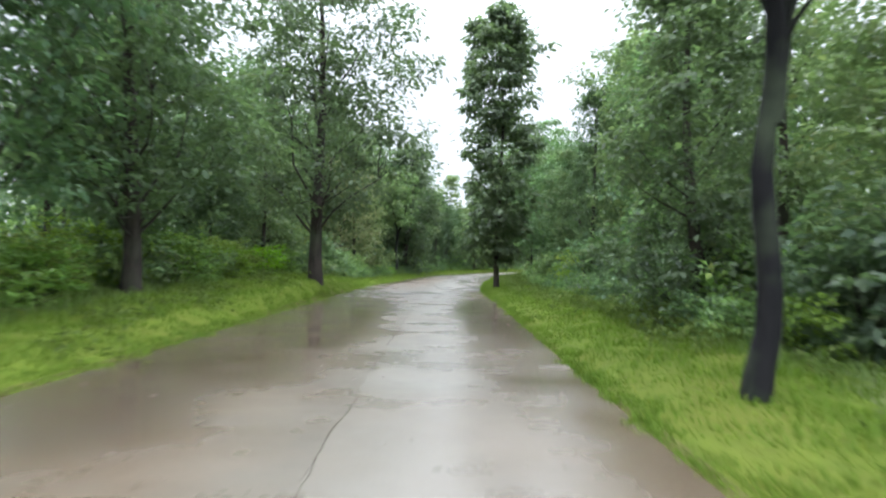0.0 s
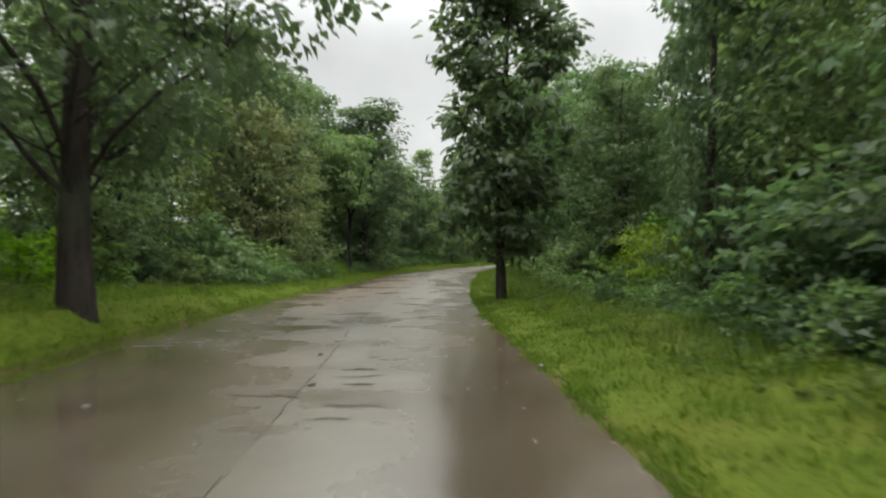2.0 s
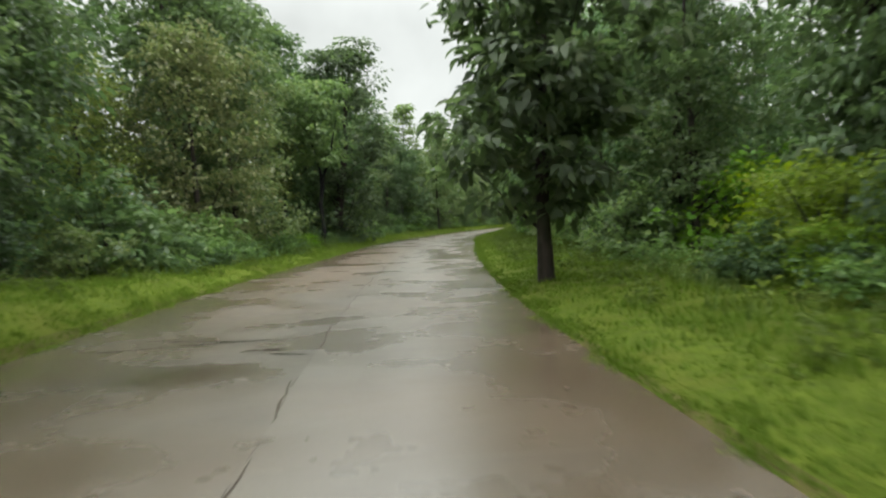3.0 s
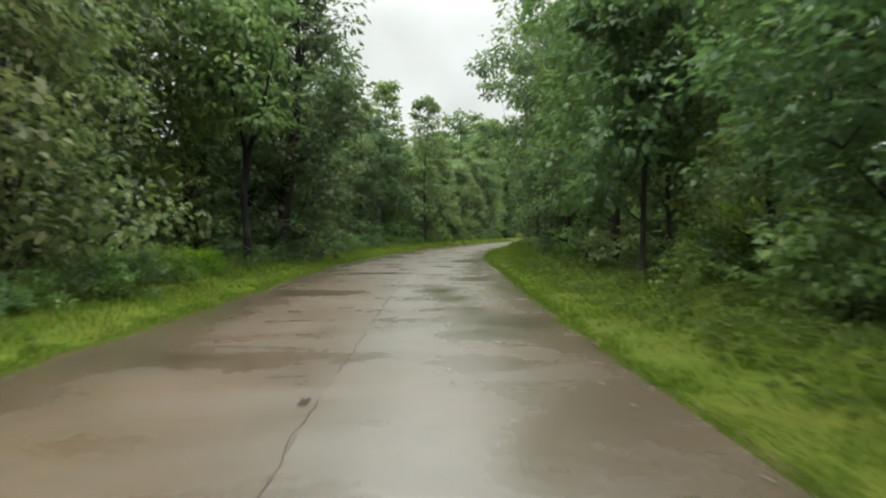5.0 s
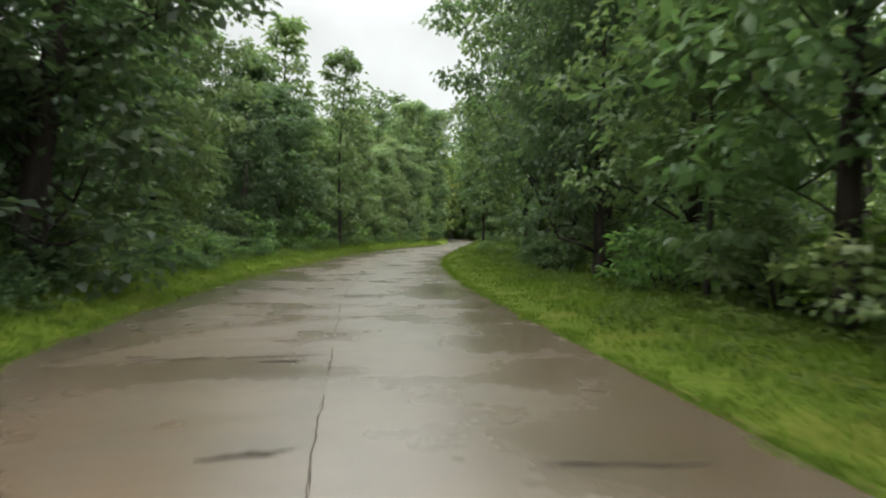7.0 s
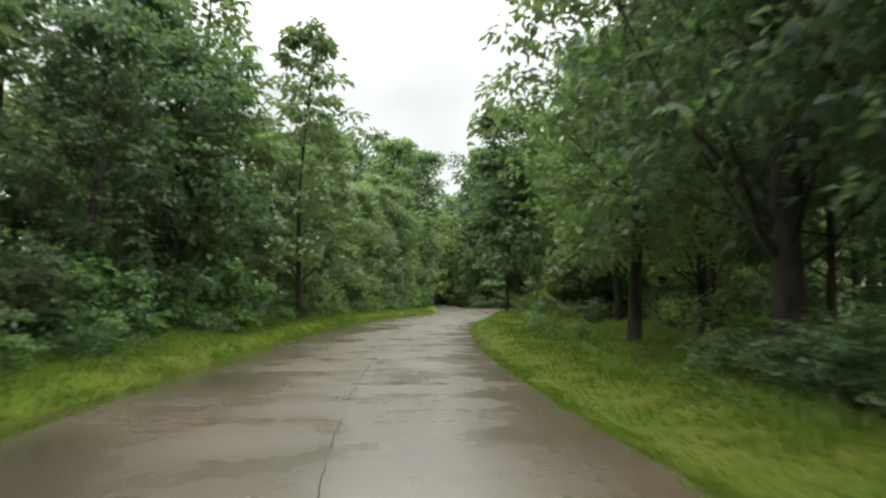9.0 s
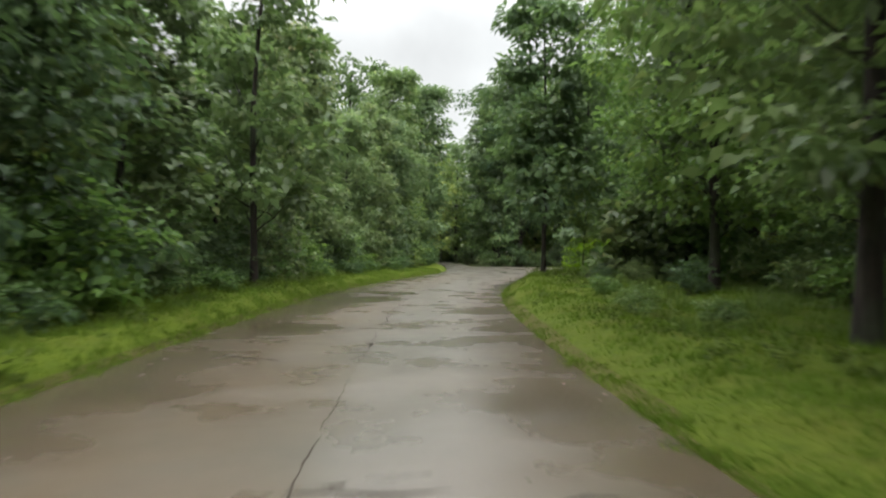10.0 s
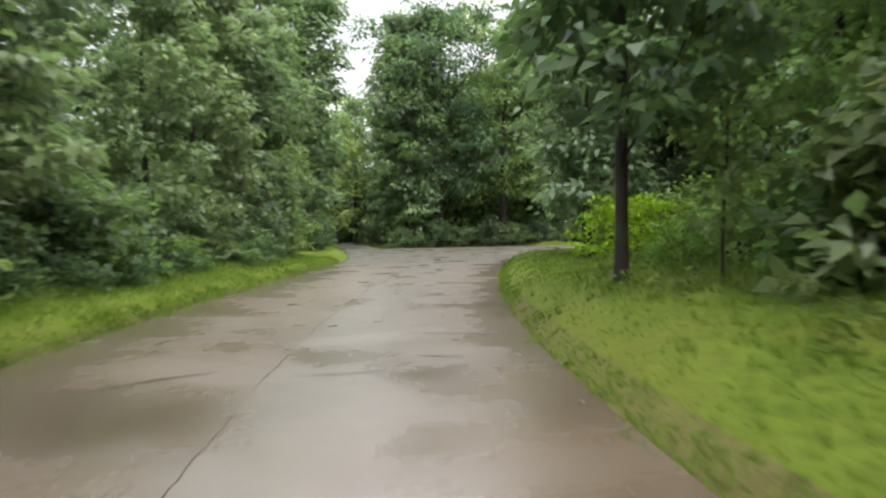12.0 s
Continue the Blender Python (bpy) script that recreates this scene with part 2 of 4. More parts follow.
def smooth_line(table, ys):
    """A smooth curve through (y, x) knots."""
    t = np.array(table, dtype=float)
    fine = np.arange(t[0, 0], t[-1, 0] + 0.5, 0.5)
    v = np.interp(fine, t[:, 0], t[:, 1])
    k = np.exp(-0.5 * (np.arange(-24, 25) / 7.0) ** 2)
    v = np.convolve(np.pad(v, 24, mode="reflect", reflect_type="odd"), k / k.sum(), mode="valid")
    return np.interp(ys, fine, v)


LEFT = [(-60, -4.0), (0, -3.95), (30, -4.0), (38, -3.75), (46, -2.78), (54, -2.2), (62, -1.5), (70, -0.12), (76, 1.45), (84, 3.52), (92, 5.65), (100, 8.7), (108, 12.4), (116, 16.4), (125, 19.2), (140, 22.8), (170, 30.0), (230, 45.0)]
RIGHT = [(-60, 1.6), (0, 1.6), (10, 1.6), (20, 1.75), (30, 1.65), (36, 1.95), (44, 2.6), (50, 3.2), (57, 4.0), (64, 4.65), (70, 5.62), (77, 7.0), (84, 8.85), (91, 10.9), (98, 13.75), (105, 17.5), (112, 21.6), (117, 24.8), (125, 30.0), (170, 60.0), (230, 100.0)]
BANK_L = [(-60, 0.15), (10, 0.2), (17, 0.4), (22, 0.6), (27, 0.62), (32, 0.4), (40, 0.18), (60, 0.12), (72, 0.25), (85, 0.3), (105, 0.3), (125, 0.2), (230, 0.2)]
BANK_R = [(-60, 0.1), (5, 0.1), (18, 0.2), (30, 0.12), (50, -0.02), (75, 0.05), (86, 0.3), (95, 0.55), (102, 0.45), (112, 0.2), (230, 0.2)]


def edge_l(y):
    return smooth_line(LEFT, y)


def edge_r(y):
    return smooth_line(RIGHT, y)


def joint_x(y):
    y = np.asarray(y, dtype=float)
    return edge_l(y) + (edge_r(y) - edge_l(y)) * np.interp(y, [0, 30, 50, 68, 86, 100, 114], [0.57, 0.55, 0.52, 0.53, 0.505, 0.49, 0.48]) + 0.012 * np.sin(y * 2.3) + 0.008 * np.sin(y * 6.1)


_hy = np.arange(-60, 230.1, 0.5)
_hl, _hr = edge_l(_hy), edge_r(_hy)
_bl, _br = smooth_line(BANK_L, _hy), smooth_line(BANK_R, _hy)


def lumps(x, y):
    return 0.05 * np.sin(x * 1.3 + 0.7 * np.sin(y * 0.9)) * np.cos(y * 1.1 + 0.5 * np.sin(x * 0.7)) + 0.03 * np.sin(x * 3.1 + y * 2.3) * np.sin(y * 2.9 - x * 1.7)


def in_branch(x, y):
    """Inside the paved mouth where the road opens to the bend."""
    near = np.interp(x, [18, 25, 30, 40, 70], [106, 117, 119.5, 121, 118])
    far = np.interp(x, [18, 25.5, 32, 45, 70], [118, 137, 136, 137, 134])
    left = np.interp(y, _hy, _hl)
    track = (y > 112) & (x > left) & (x < left + 3.0)
    return ((x > left) & (y > near) & (y < far) & (y > 104)) | track


def height(x, y):
    """Height of the ground sheet: the bank beside the road, then the uneven forest floor."""
    x, y = np.asarray(x, dtype=float), np.asarray(y, dtype=float)
    l, r = np.interp(y, _hy, _hl), np.interp(y, _hy, _hr)
    dl, dr = l - x, x - r
    left = np.interp(y, _hy, _bl) * np.clip((dl - 0.04) / np.interp(y, [14, 20, 28, 36, 60, 70], [0.9, 0.5, 0.5, 0.9, 0.9, 0.4]), 0, 1) ** 0.8 + lumps(x, y) * np.clip(dl, 0, 2)
    right = np.interp(y, _hy, _br) * np.clip((dr - 0.05) / 1.0, 0, 1) ** 0.8 + lumps(x, y) * np.clip(dr, 0, 2)
    h = np.where(dl > 0, left, np.where(dr > 0, right, -0.06))
    return np.where(in_branch(x, y), -0.06, h)


# ---- ground and road ----
def build_ground():
    """One sheet whose columns follow the road's edges."""
    side = np.concatenate([[0.0, 0.12, 0.3, 0.55], np.arange(0.85, 9, 0.4), np.arange(9, 34, 1.6), [40, 60, 110, 260, 600, 1200]])
    ys = np.concatenate([[-1200, -500, -200, -90, -60, -40, -30, -20], np.arange(-12, 122, 0.5), np.arange(122, 150, 1.0), [155, 165, 180, 210, 229, 300, 500, 1200]])
    l, r = np.interp(ys, _hy, _hl)[:, None], np.interp(ys, _hy, _hr)[:, None]
    bend = np.interp(ys, [116, 122], [1.0, 0.0])[:, None]
    r = r * bend + (l + 8.0) * (1 - bend)
    inner = np.array([0.15, 0.5, 0.85])[None, :]
    gx = np.concatenate([l - side[::-1][None, :], l + (r - l) * inner, r + side[None, :]], 1)
    gy = np.repeat(ys[:, None], gx.shape[1], 1)
    gz = height(gx, gy)
    gz = np.where((np.abs(gy - 60) > 168) | (np.abs(gx) > 120), 0.0, gz)
    n, m = gx.shape
    idx = np.arange(n * m).reshape(n, m)
    faces = np.stack([idx[:-1, :-1], idx[:-1, 1:], idx[1:, 1:], idx[1:, :-1]], -1).reshape(-1, 4)
    me = mesh_of("ground", np.stack([gx, gy, gz], -1).reshape(-1, 3), faces)
    cx, cy = (gx[:-1, :-1] + gx[1:, 1:]) / 2, (gy[:-1, :-1] + gy[1:, 1:]) / 2
    dl, dr = np.interp(cy, _hy, _hl) - cx, cx - np.interp(cy, _hy, _hr)
    wob = 0.5 * np.sin(cy * 0.7) + 0.3 * np.sin(cy * 1.9)
    wide_r = np.interp(cy, [0, 40, 50, 84, 94, 118], [3.0, 3.4, 3.8, 6.0, 9.0, 10.0])
    verge = ((dl > -0.3) & (dl < np.interp(cy, [30, 40], [3.2, 2.3]) + wob)) | ((dr > -0.3) & (dr < wide_r + wob)) | ((cy > 116) & (cy < 140.5) & (cx > 15))
    mud = ((np.abs(dl) < 0.07) | ((dr > -0.07) & (dr < np.interp(cy, [75, 80, 98, 104], [0.07, 0.4, 0.4, 0.07])))) & (cy < 116)
    which = np.where(mud, 2, np.where(verge & (dl > -0.3), 3, np.where(verge, 1, 0))).astype(np.int32).ravel()
    for mt in (M_SOIL, M_VERGE, M_MUD, M_VERGE_LEFT):
        me.materials.append(mt)
    me.polygons.foreach_set("material_index", which)
    me.polygons.foreach_set("use_smooth", np.ones(len(faces), dtype=bool))
    ob = new("ground", me)
    tagged(ob, "leafy forest floor with grassy banks beside the road", "ground", kind="structure")


build_ground()


def build_road():
    """The road bed; slabs of concrete lie on it with open joints."""
    ys = np.arange(-60, 118.1, 0.5)
    l, r = edge_l(ys), edge_r(ys)
    verts = np.concatenate([np.stack([l, ys, np.full_like(ys, -0.025)], -1), np.stack([r, ys, np.full_like(ys, -0.025)], -1)])
    k = len(ys)
    faces = [(i, k + i, k + i + 1, i + 1) for i in range(k - 1)]
    road = part("road", mesh_of("road_bed", verts, faces), M_GAP)
    tagged(road, "wet brown-grey concrete road with cracks and joints", "road", kind="structure")
    return road


road = build_road()


def build_mouth(parent):
    """The paved mouth at the bend and the narrow track that goes straight on."""
    xs, ys = np.arange(14, 70, 0.5), np.arange(112, 200, 0.5)
    gx, gy = np.meshgrid(xs, ys)
    keep = in_branch(gx + 0.25, gy + 0.25) | ((gy < 118) & (gx > np.interp(gy, _hy, _hl)) & (gx < np.interp(gy, _hy, _hr)))
    idx = np.arange(gx.size).reshape(gx.shape)
    faces = np.stack([idx[:-1, :-1], idx[:-1, 1:], idx[1:, 1:], idx[1:, :-1]], -1)[keep[:-1, :-1]]
    me = mesh_of("paving", np.stack([gx, gy, np.full_like(gx, -0.004)], -1).reshape(-1, 3), faces.reshape(-1, 4))
    part("paving", me, M_ROAD, parent, "worn paving where the road opens to a bend")


build_mouth(road)


# ---- plants: builders ----
def tube(points, radii, sides=9, rough=0.12, rng=None):
    """Verts and quads of a tapered, uneven tube along points."""
    pts = [Vector(p) for p in points]
    verts, faces = [], []
    for i, (p, r) in enumerate(zip(pts, radii)):
        d = (pts[min(i + 1, len(pts) - 1)] - pts[max(i - 1, 0)]).normalized()
        a = d.orthogonal().normalized() if abs(d.z) < 0.95 else Vector((1, 0, 0)) - d * d.x
        a.normalize()
        b = d.cross(a)
        for k in range(sides):
            w = 2 * math.pi * k / sides
            rr = r * (1 + (rng.uniform(-rough, rough) if rng else 0))
            verts.append(p + (a * math.cos(w) + b * math.sin(w)) * rr)
    for i in range(len(pts) - 1):
        for k in range(sides):
            k2 = (k + 1) % sides
            faces.append((i * sides + k, i * sides + k2, (i + 1) * sides + k2, (i + 1) * sides + k))
    return [tuple(v) for v in verts], faces


def join_tubes(tubes):
    verts, faces = [], []
    for v, f in tubes:
        o = len(verts)
        verts += v
        faces += [tuple(i + o for i in q) for q in f]
    return verts, faces


def leaves(centres, radii, counts, size, rng, droop=0.35, width=0.55, shell=0.55, flat=1.0, fine=False):
    """Verts and triangles of folded leaves in clumps round the centres."""
    pos, out = [], []
    for c, r, n in zip(centres, radii, counts):
        k = max(3, n // 14)
        d = rng.normal(size=(k, 3))
        d /= np.linalg.norm(d, axis=1)[:, None] + 1e-9
        tips = d * (r * (shell + (1.1 - shell) * rng.random(k) ** 0.6))[:, None] * np.array([1, 1, flat])
        pick = rng.integers(0, k, n)
        e = rng.normal(size=(n, 3)) * np.array([1, 1, 0.38]) * (0.19 * r + 0.2 * size)
        e[:, 2] -= 0.35 * (e[:, 0] ** 2 + e[:, 1] ** 2) / (r + 1e-6)
        pos.append(np.asarray(c) + tips[pick] + e)
        o = d[pick] * 0.5 + e / (np.linalg.norm(e, axis=1)[:, None] + 1e-9)
        out.append(o / (np.linalg.norm(o, axis=1)[:, None] + 1e-9))
    pos, out = np.concatenate(pos), np.concatenate(out)
    n = len(pos)
    way = out * np.array([1, 1, 0.5]) + rng.normal(size=(n, 3)) * 0.4 + np.array([0, 0, -droop])
    way /= np.linalg.norm(way, axis=1)[:, None]
    nrm = np.array([0, 0, 0.75]) + out * 0.85 + rng.normal(size=(n, 3)) * 0.38
    side = np.cross(way, nrm)
    side /= np.linalg.norm(side, axis=1)[:, None] + 1e-9
    nrm = np.cross(side, way)
    soft = out * 0.9 + nrm * 0.45 + np.array([0, 0, 0.2])
    soft /= np.linalg.norm(soft, axis=1)[:, None] + 1e-9
    s = size * rng.uniform(0.55, 1.25, n)[:, None]
    mid = pos + way * s * 0.45
    lift = nrm * s * 0.13
    w = side * s * width * 0.5
    if fine:
        # a longer outline: two pairs of rim points and a midrib, folded and bent
        far = pos + way * s * 0.72 - nrm * s * 0.02
        rib = pos + way * s * 0.42 - nrm * s * 0.02
        near = pos + way * s * 0.28 + lift * 0.8
        verts = np.stack([pos, near - w * 0.95, far - w * 0.75 + lift * 0.5, pos + way * s * 1.05 - nrm * s * 0.16, far + w * 0.75 + lift * 0.5, near + w * 0.95, rib], 1).reshape(-1, 3)
        i = np.arange(n)[:, None] * 7
        return verts, np.concatenate([i + np.array([[6, a, b]]) for a, b in ((1, 0), (2, 1), (3, 2), (4, 3), (5, 4), (0, 5))], 1).reshape(-1, 3), np.repeat(soft, 7, 0)
    verts = np.stack([pos, mid - w + lift, pos + way * s - nrm * s * 0.1, mid + w + lift], 1).reshape(-1, 3)
    i = np.arange(n)[:, None] * 4
    faces = np.concatenate([i + np.array([[0, 2, 1]]), i + np.array([[0, 3, 2]])], 1).reshape(-1, 3)
    return verts, faces, np.repeat(soft, 4, 0)


def leaf_mesh(name, foliage):
    """A mesh of leaves whose shading follows the rounded bough that they belong to."""
    verts, faces, normals = foliage
    me = mesh_of(name, verts, faces)
    me.polygons.foreach_set("use_smooth", np.ones(len(faces), dtype=bool))
    me.normals_split_custom_set_from_vertices(normals.tolist())
    return me


def tree_proto(name, seed, tall, trunk_r, first, spread, clumps, per, size, leaf_mat, bark, shape="column", lean=0.0, clump_r=0.8, kink=0.15, flat=0.75, droop=0.35, blossom=0, fork=0.0, fine=False):
    """A tree of trunk, branches and crown, at the origin. first: the height of the lowest leaves."""
    rng = np.random.default_rng(seed)
    r2 = random.Random(seed)
    root = new(name)
    steps = 22 if fork else 11
    pts, rad = [], []
    ph = r2.uniform(0, 6.28)
    for i in range(steps + 1):
        u = i / steps
        z = tall * 0.93 * u
        pts.append((lean * u ** 1.2 * tall * 0.16 + kink * math.sin(ph + u * 5.0) * u, kink * math.cos(ph * 1.7 + u * 4.1) * u, z - (0.55 if i == 0 else 0.15)))
        if fork:
            q = pts[-1]
            pts[-1] = (q[0] + 0.1 * math.sin(u * 16) - fork * max(0.0, u - 0.36), q[1], q[2])
        flare = 1.0 + 0.35 * max(0.0, 1 - u * 16)
        rad.append(trunk_r * (1 - 0.82 * u) * flare)
    axis = np.array(pts)
    tubes, boughs, cs, rs, ns, limbs = [tube(pts, rad, 10, 0.1, r2)], [], [], [], [], []
    if fork:
        q = Vector(pts[8])
        tubes.append(tube([q - Vector((0, 0, 0.3)), q + Vector((0.12, 0.05, 0.7)), q + Vector((0.55, 0.1, 1.9)), q + Vector((1.0, 0.0, 3.4))], [trunk_r * 0.72, trunk_r * 0.62, trunk_r * 0.42, trunk_r * 0.12], 8, 0.1, r2))
    for k in range(clumps):
        u = (k + rng.random()) / clumps
        z = first + (tall - first) * (u ** 0.9)
        if shape == "column":
            reach = spread * (0.45 + 0.75 * math.sin(math.pi * min(1.0, 0.12 + 0.82 * u)) ** 0.8) * rng.uniform(0.35, 1.0)
        elif shape == "ragged":
            reach = spread * (0.3 + 0.85 * math.sin(math.pi * min(1.0, 0.08 + 0.8 * u)) ** 0.9) * rng.uniform(0.3, 1.0)
        elif shape == "dome":
            reach = spread * math.sqrt(max(0.03, 1 - (1.35 * u - 0.35) ** 2)) * rng.uniform(0.3, 1.0)
        elif shape == "umbrella":
            reach = spread * (0.6 + 0.5 * u) * rng.uniform(0.25, 1.0) * (1.0 if u < 0.85 else 0.65)
        else:
            u = u ** 1.35
            z = first + (tall - first) * u
            reach = spread * rng.uniform(0.3, 1.0) * (1.1 - 0.8 * u)
        a = k * 2.39996 + rng.uniform(-0.6, 0.6)
        zc = min(z, tall * 0.95)
        ax = np.array([np.interp(zc, axis[:, 2], axis[:, j]) for j in range(3)])
        tip = ax + np.array([math.cos(a) * reach, math.sin(a) * reach, z - zc])
        zb = max(first * 0.6, zc - rng.uniform(0.3, 1.0) * reach - rng.uniform(0.4, 1.1))
        base = np.array([np.interp(zb, axis[:, 2], axis[:, j]) for j in range(3)])
        mid = (base + tip) / 2 + np.array([rng.uniform(-0.15, 0.15) * reach, rng.uniform(-0.15, 0.15) * reach, rng.uniform(-0.05, 0.2) * reach])
        rb = max(0.01, trunk_r * rng.uniform(0.14, 0.34) * (1 - 0.7 * u))
        if k % 3 and limbs:
            # a twig springs from the nearest limb
            base = min(limbs, key=lambda q: float(np.linalg.norm(q - tip)) + 2.0 * max(0.0, float(q[2] - tip[2])))
            mid = (base + tip) / 2 + rng.uniform(-0.12, 0.12, 3) * reach
            rb *= 0.4
        if reach > 0.5:
            bend = mid * 0.5 + (base + tip) * 0.25 + np.array([0, 0, -0.06 * reach])
            quarter, last = (base + bend) / 2 + rng.uniform(-0.05, 0.05, 3) * reach, (bend + tip) / 2 + rng.uniform(-0.06, 0.06, 3) * reach
            boughs.append((rb, tube([base, quarter, bend, last, tip], [rb, rb * 0.8, rb * 0.6, rb * 0.38, rb * 0.15], 5, 0.1, r2)))
            if k % 3 == 0:
                limbs += [bend, last]
        cs.append(tip)
        rs.append(clump_r * rng.uniform(0.65, 1.25) * (1.0 if u < 0.8 else 0.75))
        ns.append(int(per * rng.uniform(0.6, 1.4)))
    boughs.sort(key=lambda q: -q[0])
    for kind, pieces in [("trunk", tubes)] + [("limb", [q]) for _, q in boughs[:5]] + [("twig_spray", [q for _, q in boughs[5:]])]:
        v, f = join_tubes(pieces)
        wood = mesh_of(kind, v, f)
        wood.polygons.foreach_set("use_smooth", np.ones(len(f), dtype=bool))
        ob = part(kind, wood, bark, root)
        if kind == "twig_spray":
            tagged(ob, kind="stuff")
    part("crown", leaf_mesh("crown", leaves(cs, rs, ns, size, rng, flat=flat, droop=droop, fine=fine)), leaf_mat, root)
    if blossom:
        top = sorted(range(clumps), key=lambda q: -cs[q][2])[:blossom]
        sprays = leaves([cs[q] + np.array([0, 0, rs[q] * 0.5]) for q in top], [rs[q] * 0.7 for q in top], [110] * blossom, 0.12, rng, flat=0.6)
        part("blossom", leaf_mesh("blossom", sprays), M_BLOSSOM, root, "cream flower sprays")
    return root


def bush_proto(name, seed, tall, spread, clumps, per, size, leaf_mat, clump_r=0.45):
    """A shrub of stems and foliage."""
    rng = np.random.default_rng(seed)
    r2 = random.Random(seed)
    root = new(name)
    tubes, cs, rs, ns = [], [], [], []
    for k in range(clumps):
        a = k * 2.39996
        u = rng.random()
        reach = spread * math.sqrt(rng.random()) * math.sqrt(max(0.08, 1 - 0.8 * u * u))
        tip = np.array([math.cos(a) * reach, math.sin(a) * reach, 0.25 * clump_r + (tall - clump_r) * u])
        if k % 2 == 0:
            tubes.append(tube([(tip[0] * 0.15, tip[1] * 0.15, -0.1), tip * 0.55, tip], [0.025, 0.018, 0.006], 5, 0.1, r2))
        cs.append(tip)
        rs.append(clump_r * rng.uniform(0.7, 1.2))
        ns.append(int(per * rng.uniform(0.6, 1.4)))
    v, f = join_tubes(tubes)
    part("stem", mesh_of("stem", v, f), M_BARK, root)
    part("foliage", leaf_mesh("foliage", leaves(cs, rs, ns, size, rng, shell=0.35, flat=0.9, droop=0.15)), leaf_mat, root)
    return root


used = set()


def plant(proto, x, y, scale=1.0, turn=0.0, label="", category="tree", group="", sink=0.0, wide=1.0):
    """Stand a plant on the ground; the first one of a kind is the built one, the rest are copies."""
    m = pose(x, y, float(height(x, y)) - sink, 0, 0, turn) @ Matrix.Diagonal((scale * wide, scale * wide, scale, 1))
    if proto.name in used:
        ob = copy_thing(proto, m)
    else:
        used.add(proto.name)
        ob = proto
        ob.matrix_basis = m
        m = None
    if ob is not proto:
        ob.matrix_basis = m
    return tagged(ob, label, category, group)


# ---- kinds of plants ----
TEAK_TALL = tree_proto("roadside_tree", 11, 13.5, 0.16, 1.7, 1.75, 46, 220, 0.32, M_LEAF_HAZED, M_BARK, "column", clump_r=0.85)
TEAK_SLIM = tree_proto("roadside_tree", 12, 11.0, 0.105, 2.7, 1.6, 32, 190, 0.34, M_LEAF_DARK, M_BARK, "column", clump_r=0.8)
TEAK_FULL = tree_proto("roadside_tree", 24, 11.5, 0.14, 0.5, 1.9, 50, 180, 0.33, M_LEAF_HAZED, M_BARK, "column", clump_r=0.85)
TEAK_FLOWER = tree_proto("flowering_tree", 25, 12.0, 0.15, 1.2, 2.1, 46, 180, 0.34, M_LEAF_HAZED, M_BARK, "dome", clump_r=0.95, blossom=9)
SPREADING = tree_proto("spreading_tree", 13, 12.5, 0.14, 2.9, 4.1, 58, 225, 0.25, M_LEAF_TEAK, M_BARK, "umbrella", clump_r=1.05, flat=0.5)
BIG_DARK = tree_proto("broadleaf_tree", 14, 11.5, 0.22, 1.3, 3.0, 56, 175, 0.28, M_LEAF_DARK, M_BARK, "dome", clump_r=1.05)
ROUND = tree_proto("broadleaf_tree", 15, 9.5, 0.17, 0.7, 2.7, 50, 180, 0.23, M_LEAF_MID, M_BARK, "dome", clump_r=0.95)
PALE = tree_proto("pale_tree", 16, 7.0, 0.11, 0.6, 2.2, 36, 230, 0.16, M_LEAF_PALE, M_BARK, "dome", clump_r=0.8)
SPARSE = tree_proto("sparse_tree", 17, 13.5, 0.12, 2.6, 2.7, 50, 75, 0.38, M_LEAF_TEAK, M_BARK, "cone", clump_r=0.62, flat=0.5, kink=0.3)
LEANING = tree_proto("leaning_tree", 18, 8.5, 0.125, 4.3, 2.1, 26, 150, 0.25, M_LEAF_MID, M_BARK_BLACK, "umbrella", fine=True, lean=0.5, kink=0.2, clump_r=0.85, fork=1.6)
RAGGED = tree_proto("roadside_tree", 26, 14.0, 0.13, 1.45, 1.75, 56, 250, 0.27, M_LEAF_DARK, M_BARK, "ragged", clump_r=0.72, kink=0.3, fine=True)
OVERHANG = tree_proto("overhanging_tree", 27, 13.0, 0.26, 2.6, 5.0, 78, 170, 0.26, M_LEAF_DARK, M_BARK, "umbrella", clump_r=1.15, flat=0.5, kink=0.4)
LAYERED = tree_proto("layered_tree", 28, 12.0, 0.2, 2.3, 3.6, 56, 185, 0.24, M_LEAF_TEAK, M_BARK, "umbrella", clump_r=1.05, flat=0.42, kink=0.25)
LAYERED_LIGHT = tree_proto("layered_tree", 29, 12.0, 0.16, 2.3, 3.6, 52, 170, 0.27, M_LEAF_MID, M_BARK, "umbrella", clump_r=1.05, flat=0.45, kink=0.25)
SAPLING = tree_proto("sapling", 19, 5.0, 0.05, 1.0, 0.9, 20, 90, 0.24, M_LEAF_MID, M_BARK, "column", clump_r=0.5)
IVY_TREE = tree_proto("creeper_clad_tree", 20, 11.0, 0.24, 0.8, 1.9, 54, 170, 0.25, M_LEAF_DARK, M_BARK, "column", lean=0.5, clump_r=0.85, kink=0.3)
BACK_A = tree_proto("forest_tree", 21, 12.5, 0.18, 1.0, 3.2, 46, 66, 0.45, M_LEAF_MID, M_BARK, "dome", clump_r=1.25)
BACK_B = tree_proto("forest_tree", 22, 13.5, 0.16, 1.5, 2.6, 44, 66, 0.45, M_LEAF_DARK, M_BARK, "column", clump_r=1.2)
